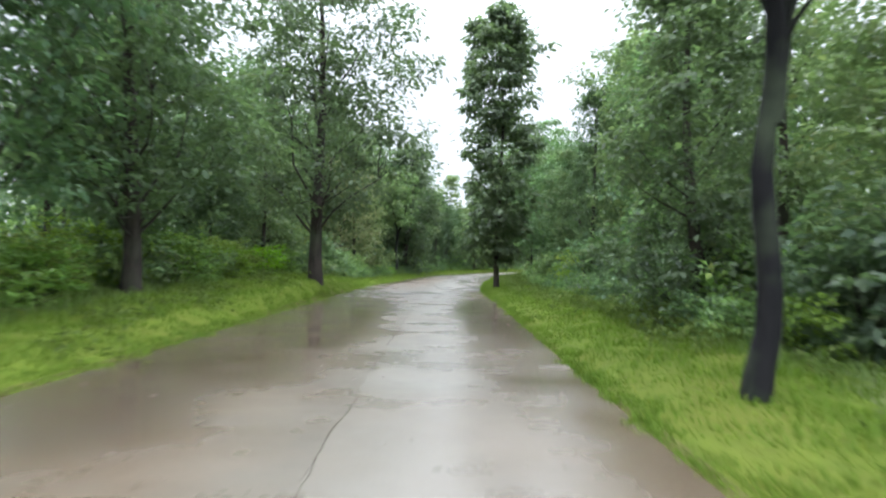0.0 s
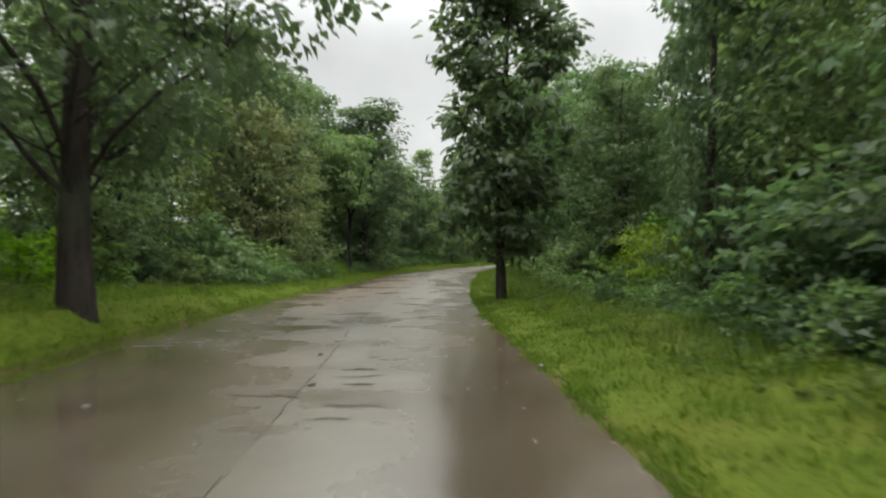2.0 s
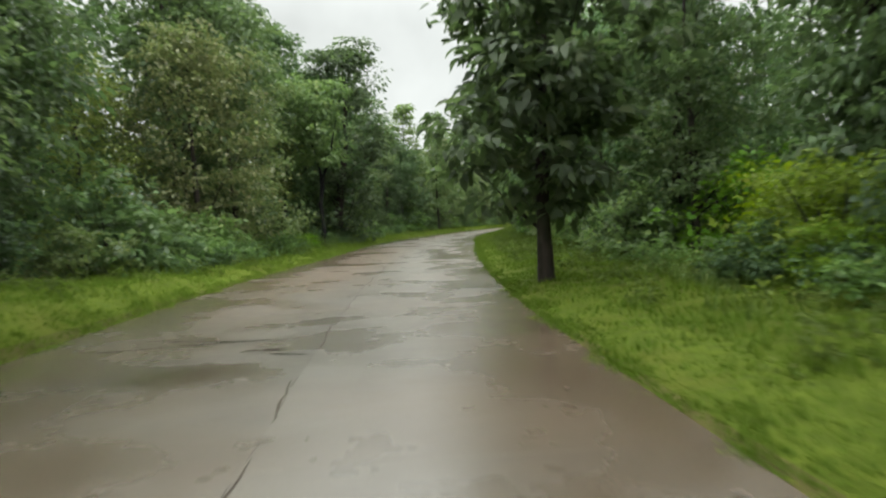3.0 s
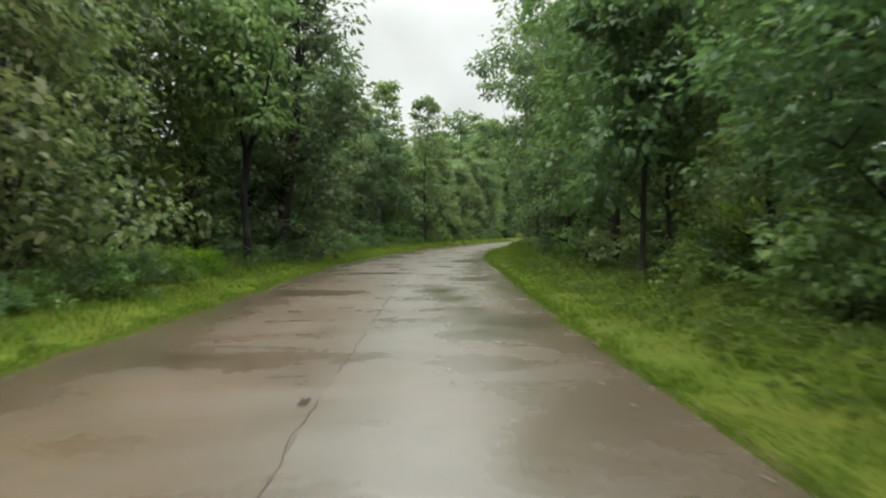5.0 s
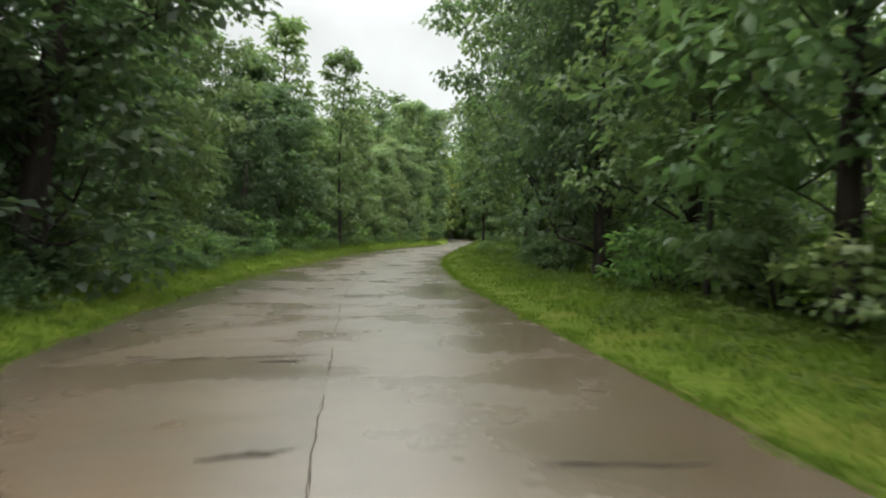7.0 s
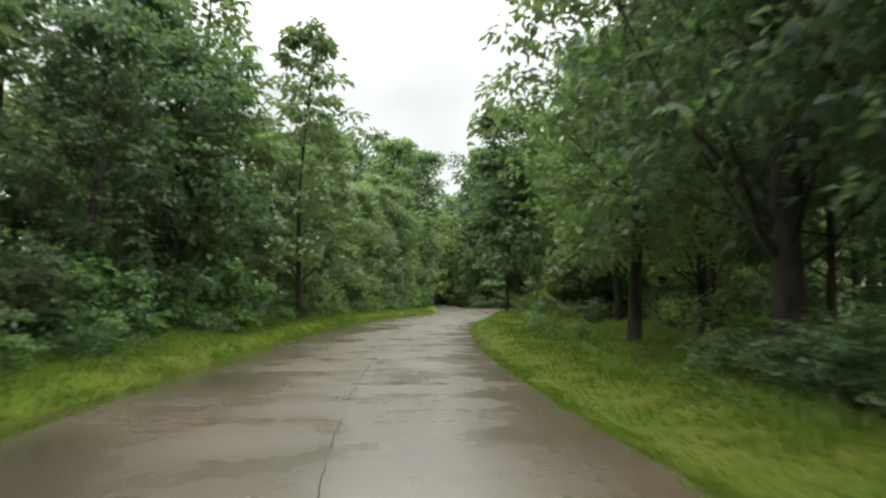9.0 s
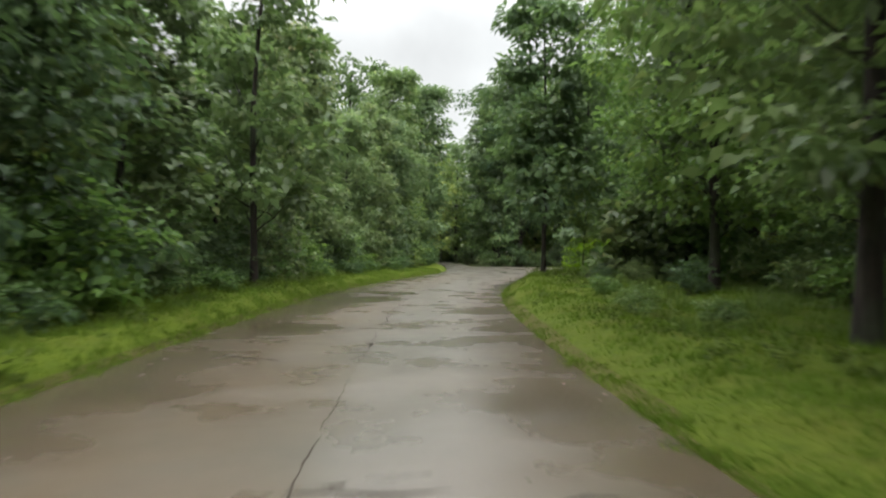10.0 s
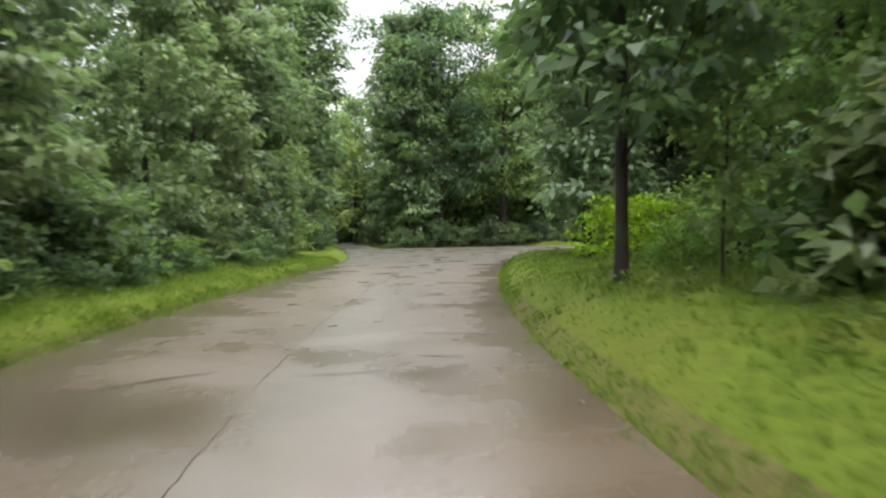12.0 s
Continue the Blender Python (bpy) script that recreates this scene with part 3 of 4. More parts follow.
BACK_C = tree_proto("forest_tree", 23, 11.0, 0.16, 0.8, 3.0, 42, 66, 0.42, M_LEAF_PALE, M_BARK, "dome", clump_r=1.2)
BUSH_DARK = bush_proto("shrub", 31, 2.3, 1.5, 24, 66, 0.21, M_LEAF_DARK, 0.55)
BUSH_MID = bush_proto("shrub", 32, 1.8, 1.3, 22, 66, 0.2, M_LEAF_MID, 0.5)
BUSH_BRIGHT = bush_proto("shrub", 33, 2.1, 1.5, 28, 84, 0.14, M_LEAF_BRIGHT, 0.52)
BUSH_BROAD = bush_proto("shrub", 37, 3.0, 1.45, 34, 60, 0.38, M_LEAF_TEAK, 0.6)
BUSH_TEAK = bush_proto("shrub", 34, 2.6, 1.6, 26, 66, 0.25, M_LEAF_MID, 0.6)

L_TALL = "tall slim roadside tree with large drooping green leaves"
L_SPREAD = "tall spreading tree with dark wet trunk on the grass bank"
L_DARK = "dense dark green broadleaf tree at the forest edge"
L_ROUND = "rounded green broadleaf tree at the forest edge"
L_PALE = "pale yellowish green small-leaved tree at the forest edge"
L_SPARSE = "thin tall tree with sparse tufts of leaves"
L_OVER = "large dark tree with crown overhanging the road"
L_LAYER = "tall tree with layered boughs of large green leaves"
L_BACK = "tall forest tree standing behind the roadside trees"

# ---- trees whose place is known ----
KEY = [
    (LEANING, 2.72, 6.05, 1.0, 0, 1.0, "dark leaning forked tree trunk on the grass verge"),
    (RAGGED, 2.6, 33.0, 1.0, 20, 1.0, L_TALL),
    (LAYERED_LIGHT, 7.9, 57.0, 1.12, 130, 1.0, L_LAYER),
    (TEAK_SLIM, 8.6, 54.4, 0.95, 70, 1.0, "slim tree with bare lower trunk beyond the verge"),
    (PALE, 9.8, 51.2, 1.25, 10, 1.0, L_PALE),
    (OVERHANG, 7.6, 44.0, 0.72, 100, 1.2, L_OVER),
    (LAYERED, 9.4, 48.4, 0.82, 210, 1.05, L_LAYER),
    (BIG_DARK, 9.0, 66.4, 0.9, 150, 0.85, L_DARK),
    (OVERHANG, 10.4, 72.9, 1.05, 20, 0.95, L_OVER),
    (LAYERED, 9.3, 62.4, 0.95, 140, 0.95, L_LAYER),
    (OVERHANG, 10.3, 68.5, 0.95, 40, 0.85, "dark overhanging tree with a thick brown trunk"),
    (LAYERED_LIGHT, 11.6, 79.4, 1.1, 200, 0.98, "spreading tree with thick dark trunk beside the verge"),
    (TEAK_SLIM, 14.7, 96.3, 0.97, 260, 1.0, "slim straight tree standing alone on the grass bank"),
    (SAPLING, 16.15, 95.9, 0.85, 30, 0.8, "thin sapling in the grass"),
    (OVERHANG, -4.6, 24.6, 0.95, 120, 0.95, "tall spreading tree with dark wet trunk on the grass bank"),
    (OVERHANG, -7.3, 16.0, 0.85, 300, 1.0, L_OVER),
    (OVERHANG, -8.4, 11.5, 0.8, 220, 0.95, L_OVER),
    (OVERHANG, -5.2, 64.6, 0.85, 100, 1.1, L_OVER),
    (IVY_TREE, -5.6, 68.0, 1.0, 180, 1.0, "dark tree covered with creepers"),
    (BIG_DARK, -1.0, 84.5, 0.85, 80, 1.0, "dense dark rounded tree close to the grass bank"),
    (SPARSE, 4.2, 92.2, 0.93, 0, 1.0, L_SPARSE),
    (SPARSE, 0.7, 85.8, 0.92, 110, 1.05, L_SPARSE),
    (ROUND, 0.4, 90.5, 0.78, 130, 1.1, L_ROUND),
    (TEAK_TALL, -3.8, 83.2, 0.82, 20, 1.1, L_TALL),
    (LAYERED, -5.8, 78.6, 0.85, 140, 1.0, L_LAYER),
    (PALE, -6.2, 47.8, 1.2, 60, 0.9, L_PALE),
    (PALE, -6.7, 44.6, 1.15, 130, 1.0, L_PALE),
    (LEANING, -3.95, 56.5, 1.05, -25, 1.0, "dark leaning tree beside tall grass"),
    (IVY_TREE, -3.7, 62.6, 1.1, 0, 1.15, "dark tree trunk hung with creepers beside the grass"),
    (IVY_TREE, -6.4, 60.0, 1.15, 120, 1.0, "dark tree trunk hung with creepers beside the grass"),
    (TEAK_SLIM, 6.65, 51.6, 0.85, 200, 0.95, "slim tree with bare lower trunk beyond the verge"),
    (SAPLING, 7.9, 60.0, 1.1, 80, 1.2, "leafy young tree at the forest edge"),
    (TEAK_FLOWER, 5.7, 101.0, 0.86, 30, 1.0, "tall green tree topped with cream flower sprays"),
    (BIG_DARK, -8.8, 52.0, 1.1, 15, 1.0, L_DARK),
    (BIG_DARK, -8.4, 47.5, 1.1, 95, 1.0, L_DARK),
    (ROUND, -9.0, 56.0, 1.35, 25, 1.0, L_ROUND),
    (PALE, -8.2, 58.5, 1.4, 200, 1.0, L_PALE),
    (TEAK_TALL, 29.6, 142.0, 1.5, 40, 1.0, L_TALL),
    (TEAK_TALL, 15.0, 128.0, 1.25, 0, 1.0, L_TALL),
    (TEAK_TALL, 18.4, 131.5, 1.25, 50, 1.05, L_TALL),
    (TEAK_TALL, 28.8, 140.8, 1.3, 130, 0.95, L_TALL),
    (OVERHANG, 32.0, 141.5, 1.6, 70, 0.85, L_OVER),
    (LAYERED, 38.0, 141.0, 1.75, 170, 0.95, L_LAYER),
    (OVERHANG, 45.0, 140.5, 1.55, 200, 0.9, L_OVER),
    (LAYERED, 27.5, 112.5, 1.0, 120, 1.1, L_LAYER),
    (TEAK_TALL, 22.3, 107.5, 0.95, 75, 1.1, L_TALL),
    (TEAK_TALL, 25.3, 111.0, 1.0, 310, 1.1, L_TALL),
    (IVY_TREE, 4.7, 12.3, 0.62, 180, 1.0, "dark tree trunk hung with creepers beside the grass"),
    (LAYERED, 7.4, 15.0, 0.72, 20, 1.0, L_LAYER),
    (LAYERED_LIGHT, 6.6, 9.4, 0.55, 60, 1.0, L_LAYER),
    (TEAK_FULL, 1.5, 87.6, 0.66, 45, 1.2, L_TALL),
    (BIG_DARK, 0.4, 83.0, 0.7, 250, 1.05, L_DARK),
    (TEAK_TALL, 18.2, 92.4, 0.95, 190, 1.0, L_TALL),
    (LAYERED_LIGHT, 16.75, 89.1, 1.0, 300, 1.0, "spreading tree with thick dark trunk beside the verge"),
    (IVY_TREE, 6.1, 27.8, 0.78, 250, 0.6, "dark tree trunk hung with creepers beside the grass"),
    (BIG_DARK, 8.2, 21.5, 0.85, 310, 0.9, L_DARK),
    (LAYERED, 8.0, 25.2, 0.8, 60, 0.95, L_LAYER),
    (TEAK_TALL, 9.2, 29.0, 0.85, 140, 1.1, L_TALL),
    (BIG_DARK, 10.4, 32.5, 0.7, 20, 1.0, L_DARK),
    (TEAK_TALL, 9.7, 34.4, 0.95, 60, 0.9, L_TALL),
    (LAYERED, 21.8, 93.5, 1.0, 70, 1.0, L_LAYER),
    (SPREADING, 20.6, 97.4, 1.0, 70, 0.95, L_SPREAD),
    (BACK_A, 26.5, 98.0, 1.15, 10, 1.0, L_BACK),
    (BIG_DARK, -12.6, 33.0, 0.7, 35, 1.1, L_DARK),
    (ROUND, -14.5, 35.5, 0.8, 75, 1.1, L_ROUND),
    (BACK_B, 33.6, 163.0, 0.62, 0, 1.2, L_BACK),
    (BACK_A, 35.5, 169.0, 0.66, 90, 1.2, L_BACK),
]
taken = [(x, y) for _, x, y, *_ in KEY] + [(6.6, 28.5), (6.9, 31.5)]  # the last ones keep a clearing free
for proto, x, y, s, turn, wide, label in KEY:
    plant(proto, x, y, s, turn, label, "tree", "roadside trees", wide=wide)

rng = random.Random(5)


def free(x, y, gap):
    return all((x - a) ** 2 + (y - b) ** 2 > gap * gap for a, b in taken)


def row_of_trees(side, y0, y1, step, near, far, kinds, gap, label_of, group, smin=0.85, smax=1.15):
    y = y0
    while y < y1:
        yy = y + rng.uniform(-0.4, 0.4) * step
        off = rng.uniform(near, far)
        x = float(edge_l(yy)) - off if side < 0 else float(edge_r(min(yy, 116))) + off
        proto = rng.choice(kinds)
        s = rng.uniform(smin, smax)
        turn = rng.uniform(0, 360)
        if free(x, yy, gap) and not bool(in_branch(x, yy)) and not (9.8 < x < 24 and 43 < yy < 66) and not (18.5 < x < 26 and 90 < yy < 103):
            taken.append((x, yy))
            plant(proto, x, yy, s, turn, label_of[proto.name.split(".")[0]], "tree", group)
        y += step


NAMES = {"roadside_tree": L_TALL, "spreading_tree": "spreading green tree at the forest edge", "broadleaf_tree": L_ROUND, "pale_tree": L_PALE, "sparse_tree": L_SPARSE, "forest_tree": L_BACK}
NAMES["creeper_clad_tree"] = "dark tree covered with creepers"
NAMES["layered_tree"] = L_LAYER
NAMES["overhanging_tree"] = "large dark spreading tree behind the verge"
NAMES["flowering_tree"] = "tall green tree topped with cream flower sprays"
row_of_trees(-1, 4, 20, 3.6, 3.8, 5.5, [SPREADING, TEAK_SLIM, SPREADING], 2.6, NAMES, "roadside trees", 0.8, 0.95)
row_of_trees(-1, 20, 42, 3.2, 4.2, 6.5, [ROUND, TEAK_SLIM, BIG_DARK, BIG_DARK], 2.6, NAMES, "roadside trees", 0.72, 0.9)
row_of_trees(-1, 40, 56, 3.2, 5.6, 7.6, [BIG_DARK, PALE, BIG_DARK], 2.4, NAMES, "roadside trees", 0.95, 1.1)
row_of_trees(-1, 56, 76, 3.2, 3.4, 5.0, [ROUND, LAYERED_LIGHT, IVY_TREE], 2.4, NAMES, "roadside trees", 0.85, 1.0)
row_of_trees(-1, 76, 89, 3.0, 3.4, 5.0, [BIG_DARK, IVY_TREE, ROUND], 2.2, NAMES, "roadside trees", 0.62, 0.75)
row_of_trees(-1, 92, 122, 2.8, 3.0, 4.4, [TEAK_FULL, TEAK_FLOWER, TEAK_FULL, ROUND], 2.2, NAMES, "roadside trees", 0.68, 0.85)
row_of_trees(1, 20, 32, 3.4, 4.8, 6.6, [TEAK_TALL, LAYERED, ROUND, TEAK_SLIM], 2.4, NAMES, "roadside trees", 0.7, 0.9)
row_of_trees(1, 32, 40, 3.2, 4.8, 6.6, [BIG_DARK, LAYERED, ROUND], 2.4, NAMES, "roadside trees", 0.56, 0.68)
row_of_trees(1, 40, 48, 3.0, 4.8, 6.6, [BIG_DARK, LAYERED, IVY_TREE], 2.2, NAMES, "roadside trees", 0.68, 0.8)
row_of_trees(1, 9, 20, 3.4, 3.8, 5.8, [TEAK_TALL, BIG_DARK, LAYERED], 2.4, NAMES, "roadside trees", 0.5, 0.66)
row_of_trees(1, 84, 94, 3.4, 8.0, 10.0, [SPREADING, LAYERED_LIGHT], 2.8, NAMES, "roadside trees", 0.85, 1.05)
row_of_trees(1, 48, 84, 3.4, 5.0, 7.5, [SPREADING, TEAK_SLIM, LAYERED, TEAK_SLIM], 2.8, NAMES, "roadside trees", 0.85, 1.05)
row_of_trees(1, 92, 114, 2.8, 7.5, 10.0, [TEAK_SLIM, TEAK_TALL, TEAK_FLOWER], 2.4, NAMES, "roadside trees", 0.8, 0.95)
BACK = [BACK_A, BACK_B, BACK_C]
for lo, hi, st in ((7, 11, 4.0), (12, 17, 5.0), (18, 25, 9.0)):
    row_of_trees(-1, -6, 42, st, lo, hi, BACK, 2.6, NAMES, "forest trees", 0.48, 0.66)
    row_of_trees(-1, 42, 66, st, lo, hi, BACK, 2.6, NAMES, "forest trees", 0.66, 0.92)
    row_of_trees(-1, 66, 84, st, lo, hi, BACK, 2.6, NAMES, "forest trees", 0.5, 0.66)
    row_of_trees(-1, 84, 128, st, lo, hi, BACK, 2.6, NAMES, "forest trees", 0.6, 0.82)
    row_of_trees(1, -6, 19, st, lo + 1, hi + 1, BACK, 2.6, NAMES, "forest trees", 0.42, 0.56)
    row_of_trees(1, 19, 42, st, lo + 1, hi + 1, BACK, 2.6, NAMES, "forest trees", 0.6, 0.8)
    row_of_trees(1, 42, 84, st + 1.5, lo + 4, hi + 5, BACK, 2.6, NAMES, "forest trees")
    row_of_trees(1, 84, 118, st, lo + 3, hi + 3, BACK, 2.6, NAMES, "forest trees")
# woods round the bend and along the track
for k in range(150):
    a, b = rng.uniform(10, 66), rng.uniform(122, 178)
    l = float(np.interp(b, _hy, _hl))
    if (a < l - 2.4 or a > l + 5.4 or b > 160) and b > (138.5 if a > l else 122) and free(a, b, 2.7) and not 7.0 < a - (b - 88.7) * 0.335 < 10.4:
        taken.append((a, b))
        plant(rng.choice(BACK), a, b, rng.uniform(1.1, 1.45), rng.uniform(0, 360), L_BACK, "tree", "forest trees")
# trees behind the start
for k in range(14):
    x, y = rng.choice((-1, 1)) * rng.uniform(6.5, 12) - 1.2, rng.uniform(-40, -8)
    if free(x, y, 3.0):
        taken.append((x, y))
        plant(rng.choice(BACK), x, y, 1.0, rng.uniform(0, 360), L_BACK, "tree", "forest trees")

# ---- shrubs ----
KEY_BUSH = [
    (BUSH_BROAD, 17.0, 93.5, 1.0), (BUSH_BROAD, 18.3, 95.1, 0.95), (BUSH_BROAD, 18.6, 92.6, 1.05),
    (BUSH_BRIGHT, 20.4, 103.0, 1.0), (BUSH_BRIGHT, 18.6, 99.2, 0.6), (BUSH_BRIGHT, 20.4, 94.2, 0.9),
    (BUSH_BRIGHT, -4.3, 50.4, 0.42), (BUSH_BRIGHT, -5.0, 51.6, 0.5), (BUSH_BRIGHT, -5.4, 49.4, 0.5), (BUSH_BRIGHT, -4.1, 52.4, 0.4), (BUSH_BRIGHT, -4.9, 53.2, 0.45),
    (BUSH_BRIGHT, 8.7, 36.8, 1.45), (BUSH_BRIGHT, 10.2, 38.5, 1.2), (BUSH_BRIGHT, 6.2, 30.3, 1.05), (BUSH_BRIGHT, 7.1, 31.6, 1.1), (BUSH_BRIGHT, 5.5, 29.3, 0.5), (BUSH_BRIGHT, 7.9, 33.2, 1.0), (BUSH_DARK, 9.0, 33.2, 1.1), (BUSH_DARK, 8.0, 30.4, 1.0), (BUSH_DARK, 7.6, 28.2, 1.1), (BUSH_DARK, 7.2, 25.6, 1.0), (BUSH_DARK, 7.0, 22.8, 1.1), (BUSH_DARK, 6.6, 20.4, 1.1),
    (BUSH_DARK, 6.3, 38.7, 0.8), (BUSH_DARK, 4.7, 19.5, 0.42), (BUSH_DARK, 5.4, 18.3, 0.55), (BUSH_DARK, 5.6, 22.5, 0.6), (BUSH_DARK, 6.2, 16.8, 0.75),
    (BUSH_DARK, 5.6, 12.0, 0.7), (BUSH_DARK, 5.6, 9.0, 1.0),
    (BUSH_BRIGHT, -8.6, 13.5, 0.9), (BUSH_BRIGHT, -8.9, 17.5, 1.0), (BUSH_BRIGHT, -8.2, 20.5, 0.9), (BUSH_BRIGHT, -8.4, 24.5, 0.9),
    (BUSH_BRIGHT, 21.5, 104.0, 1.1), (BUSH_BRIGHT, 22.5, 101.0, 1.2), (BUSH_BRIGHT, 24.0, 106.5, 1.3), (BUSH_BRIGHT, 20.5, 99.5, 1.0), (BUSH_BRIGHT, 26.0, 109.0, 1.2), (BUSH_MID, 22.0, 97.5, 1.1), (BUSH_MID, 28.0, 139.2, 1.0), (BUSH_DARK, 30.5, 138.8, 1.1), (BUSH_MID, 33.0, 139.2, 1.0), (BUSH_DARK, 35.5, 139.0, 1.1), (BUSH_MID, 38.0, 139.4, 1.2), (BUSH_DARK, 40.5, 139.4, 1.0), (BUSH_MID, 43.0, 139.2, 1.1), (BUSH_DARK, 46.0, 139.4, 1.2), (BUSH_MID, 49.0, 139.2, 1.1), (BUSH_DARK, 52.0, 138.6, 1.2), (BUSH_DARK, 17.8, 128.0, 0.9), (BUSH_MID, 19.4, 133.0, 0.9), (BUSH_DARK, 27.6, 146.0, 1.0), (BUSH_MID, 22.6, 148.0, 1.0), (BUSH_MID, 29.6, 166.0, 1.1), (BUSH_MID, 31.2, 167.5, 1.2), (BUSH_DARK, 32.8, 169.0, 1.1), (BUSH_MID, 34.4, 171.0, 1.3), (BUSH_MID, 30.4, 169.5, 1.3), (BUSH_MID, 33.4, 173.0, 1.5), (BUSH_MID, 12.2, 87.2, 0.28), (BUSH_DARK, 13.6, 89.6, 0.26), (BUSH_MID, 10.9, 83.6, 0.32), (BUSH_MID, 11.4, 81.9, 0.3), (BUSH_MID, 15.2, 90.6, 0.35), (BUSH_DARK, 14.6, 87.2, 0.4),
    (BUSH_DARK, -4.2, 56.3, 0.42), (BUSH_DARK, -3.9, 56.8, 0.36), (BUSH_TEAK, 6.9, 49.6, 0.42), (BUSH_DARK, -4.0, 62.4, 0.5), (BUSH_DARK, 9.0, 70.4, 0.5), (BUSH_DARK, 9.4, 71.6, 0.5), (BUSH_MID, 9.8, 73.6, 0.5), (BUSH_DARK, 9.4, 69.4, 0.6), (BUSH_MID, 7.4, 52.8, 0.7), (BUSH_MID, 8.2, 56.2, 1.0), (BUSH_MID, 8.6, 59.0, 1.0), (BUSH_BRIGHT, 9.2, 47.5, 1.1), (BUSH_MID, 8.6, 62.4, 1.0), (BUSH_BRIGHT, 8.9, 52.0, 0.85), (BUSH_BRIGHT, 10.6, 54.5, 1.2), (BUSH_BRIGHT, 11.4, 56.4, 1.3), (BUSH_BRIGHT, 12.8, 58.0, 1.4), (BUSH_MID, 13.8, 60.4, 1.4), (BUSH_BRIGHT, 15.2, 58.6, 1.5), (BUSH_BRIGHT, 9.6, 57.6, 1.0), (BUSH_DARK, 7.6, 50.6, 0.5),
]
L_BUSH = {"leaf_teak_hazed": "shrub with large green leaves beside the verge", "leaf_dark": "dense dark green shrub under the trees", "leaf_mid": "green leafy shrub under the trees", "leaf_bright": "bright yellow-green leafy shrub at the forest edge", "leaf_teak": "shrub with large green leaves beside the verge"}


def bush(proto, x, y, s):
    mat = next(c for c in proto.children if c.name.startswith("foliage")).data.materials[0].name
    plant(proto, x, y, s, rng.uniform(0, 360), L_BUSH[mat], "shrub", "shrubs")


for p, x, y, s in KEY_BUSH:
    bush(p, x, y, s)


def undergrowth():
    """Low leafy growth that closes the narrow verges, too dense to count."""
    r = np.random.default_rng(36)
    for material, chance in ((M_LEAF_DARK, 0.5), (M_LEAF_MID, 0.38), (M_LEAF_BRIGHT, 0.12)):
        cs, rs, ns = [], [], []
        for y0, y1, far in ((8.0, 34.0, False), (38.0, 47.0, True), (55.0, 113.0, True)):
            y = y0
            while y < y1:
                y += r.uniform(0.5, 1.0)
                x = float(edge_l(y)) - (1.75 + 0.25 * math.sin(y * 0.9) + r.uniform(-0.2, 0.7)) if far else (4.45 if y < 19 else 5.0) + 0.3 * math.sin(y * 1.1) + r.uniform(-0.25, 0.35)
                if r.random() > chance * (0.4 if far and material is M_LEAF_BRIGHT else 1.0):
                    continue
                tall, wide = r.uniform(0.5, 0.95), r.uniform(0.4, 0.65)
                for _ in range(18):
                    a, u = r.uniform(0, 6.28), r.random()
                    reach = wide * math.sqrt(r.random()) * math.sqrt(1 - 0.8 * u * u)
                    cs.append((x + reach * math.cos(a), y + reach * math.sin(a), float(height(x, y)) + 0.06 + (tall - 0.15) * u))
                    rs.append(r.uniform(0.15, 0.26))
                    ns.append(int(r.integers(26, 54)))
        ob = part("undergrowth", leaf_mesh("undergrowth", leaves(cs, rs, ns, 0.095, r, shell=0.35, flat=0.9, droop=0.15)), material)
        tagged(ob, "low leafy undergrowth along the grass verges", "undergrowth", kind="stuff")


undergrowth()
for side, y0, y1, near, far, st in ((-1, 4, 34, 3.6, 4.8, 1.3), (-1, 34, 70, 2.6, 4.4, 1.5), (-1, 70, 118, 2.5, 3.4, 1.4), (1, 8, 47, 3.4, 5.0, 1.8), (1, 47, 77, 5.2, 6.8, 2.2), (1, 77, 86, 6.6, 8.0, 2.4), (1, 86, 97, 7.4, 9.0, 1.8), (1, 97, 116, 7.5, 9.5, 2.0), (-1, 0, 118, 4.5, 8.0, 2.7), (1, 6, 84, 6.0, 9.5, 2.5), (1, 84, 116, 9.0, 12.0, 2.0)):
    y = y0
    while y < y1:
        x = float(edge_l(y)) - rng.uniform(near, far) if side < 0 else float(edge_r(y)) + rng.uniform(near, far)
        if free(x, y, 0.6) and not (side > 0 and 23.5 < y < 37 and x < 8.5) and not (side < 0 and 45.5 < y < 60 and x > float(edge_l(y)) - 4.6):
            bush(rng.choice([BUSH_BRIGHT, BUSH_MID, BUSH_BRIGHT] if side < 0 and y < 34 else [BUSH_BRIGHT, BUSH_MID, BUSH_DARK, BUSH_TEAK] if side > 0 and near > 5.9 else [BUSH_DARK, BUSH_DARK, BUSH_DARK, BUSH_DARK, BUSH_MID] if side > 0 and y < 27 else [BUSH_MID, BUSH_TEAK, BUSH_MID, BUSH_DARK, BUSH_BRIGHT] if side > 0 else [BUSH_DARK, BUSH_DARK, BUSH_MID, BUSH_TEAK, BUSH_MID]), x, y, rng.uniform(0.6, 1.0))
        y += st * rng.uniform(0.7, 1.3)


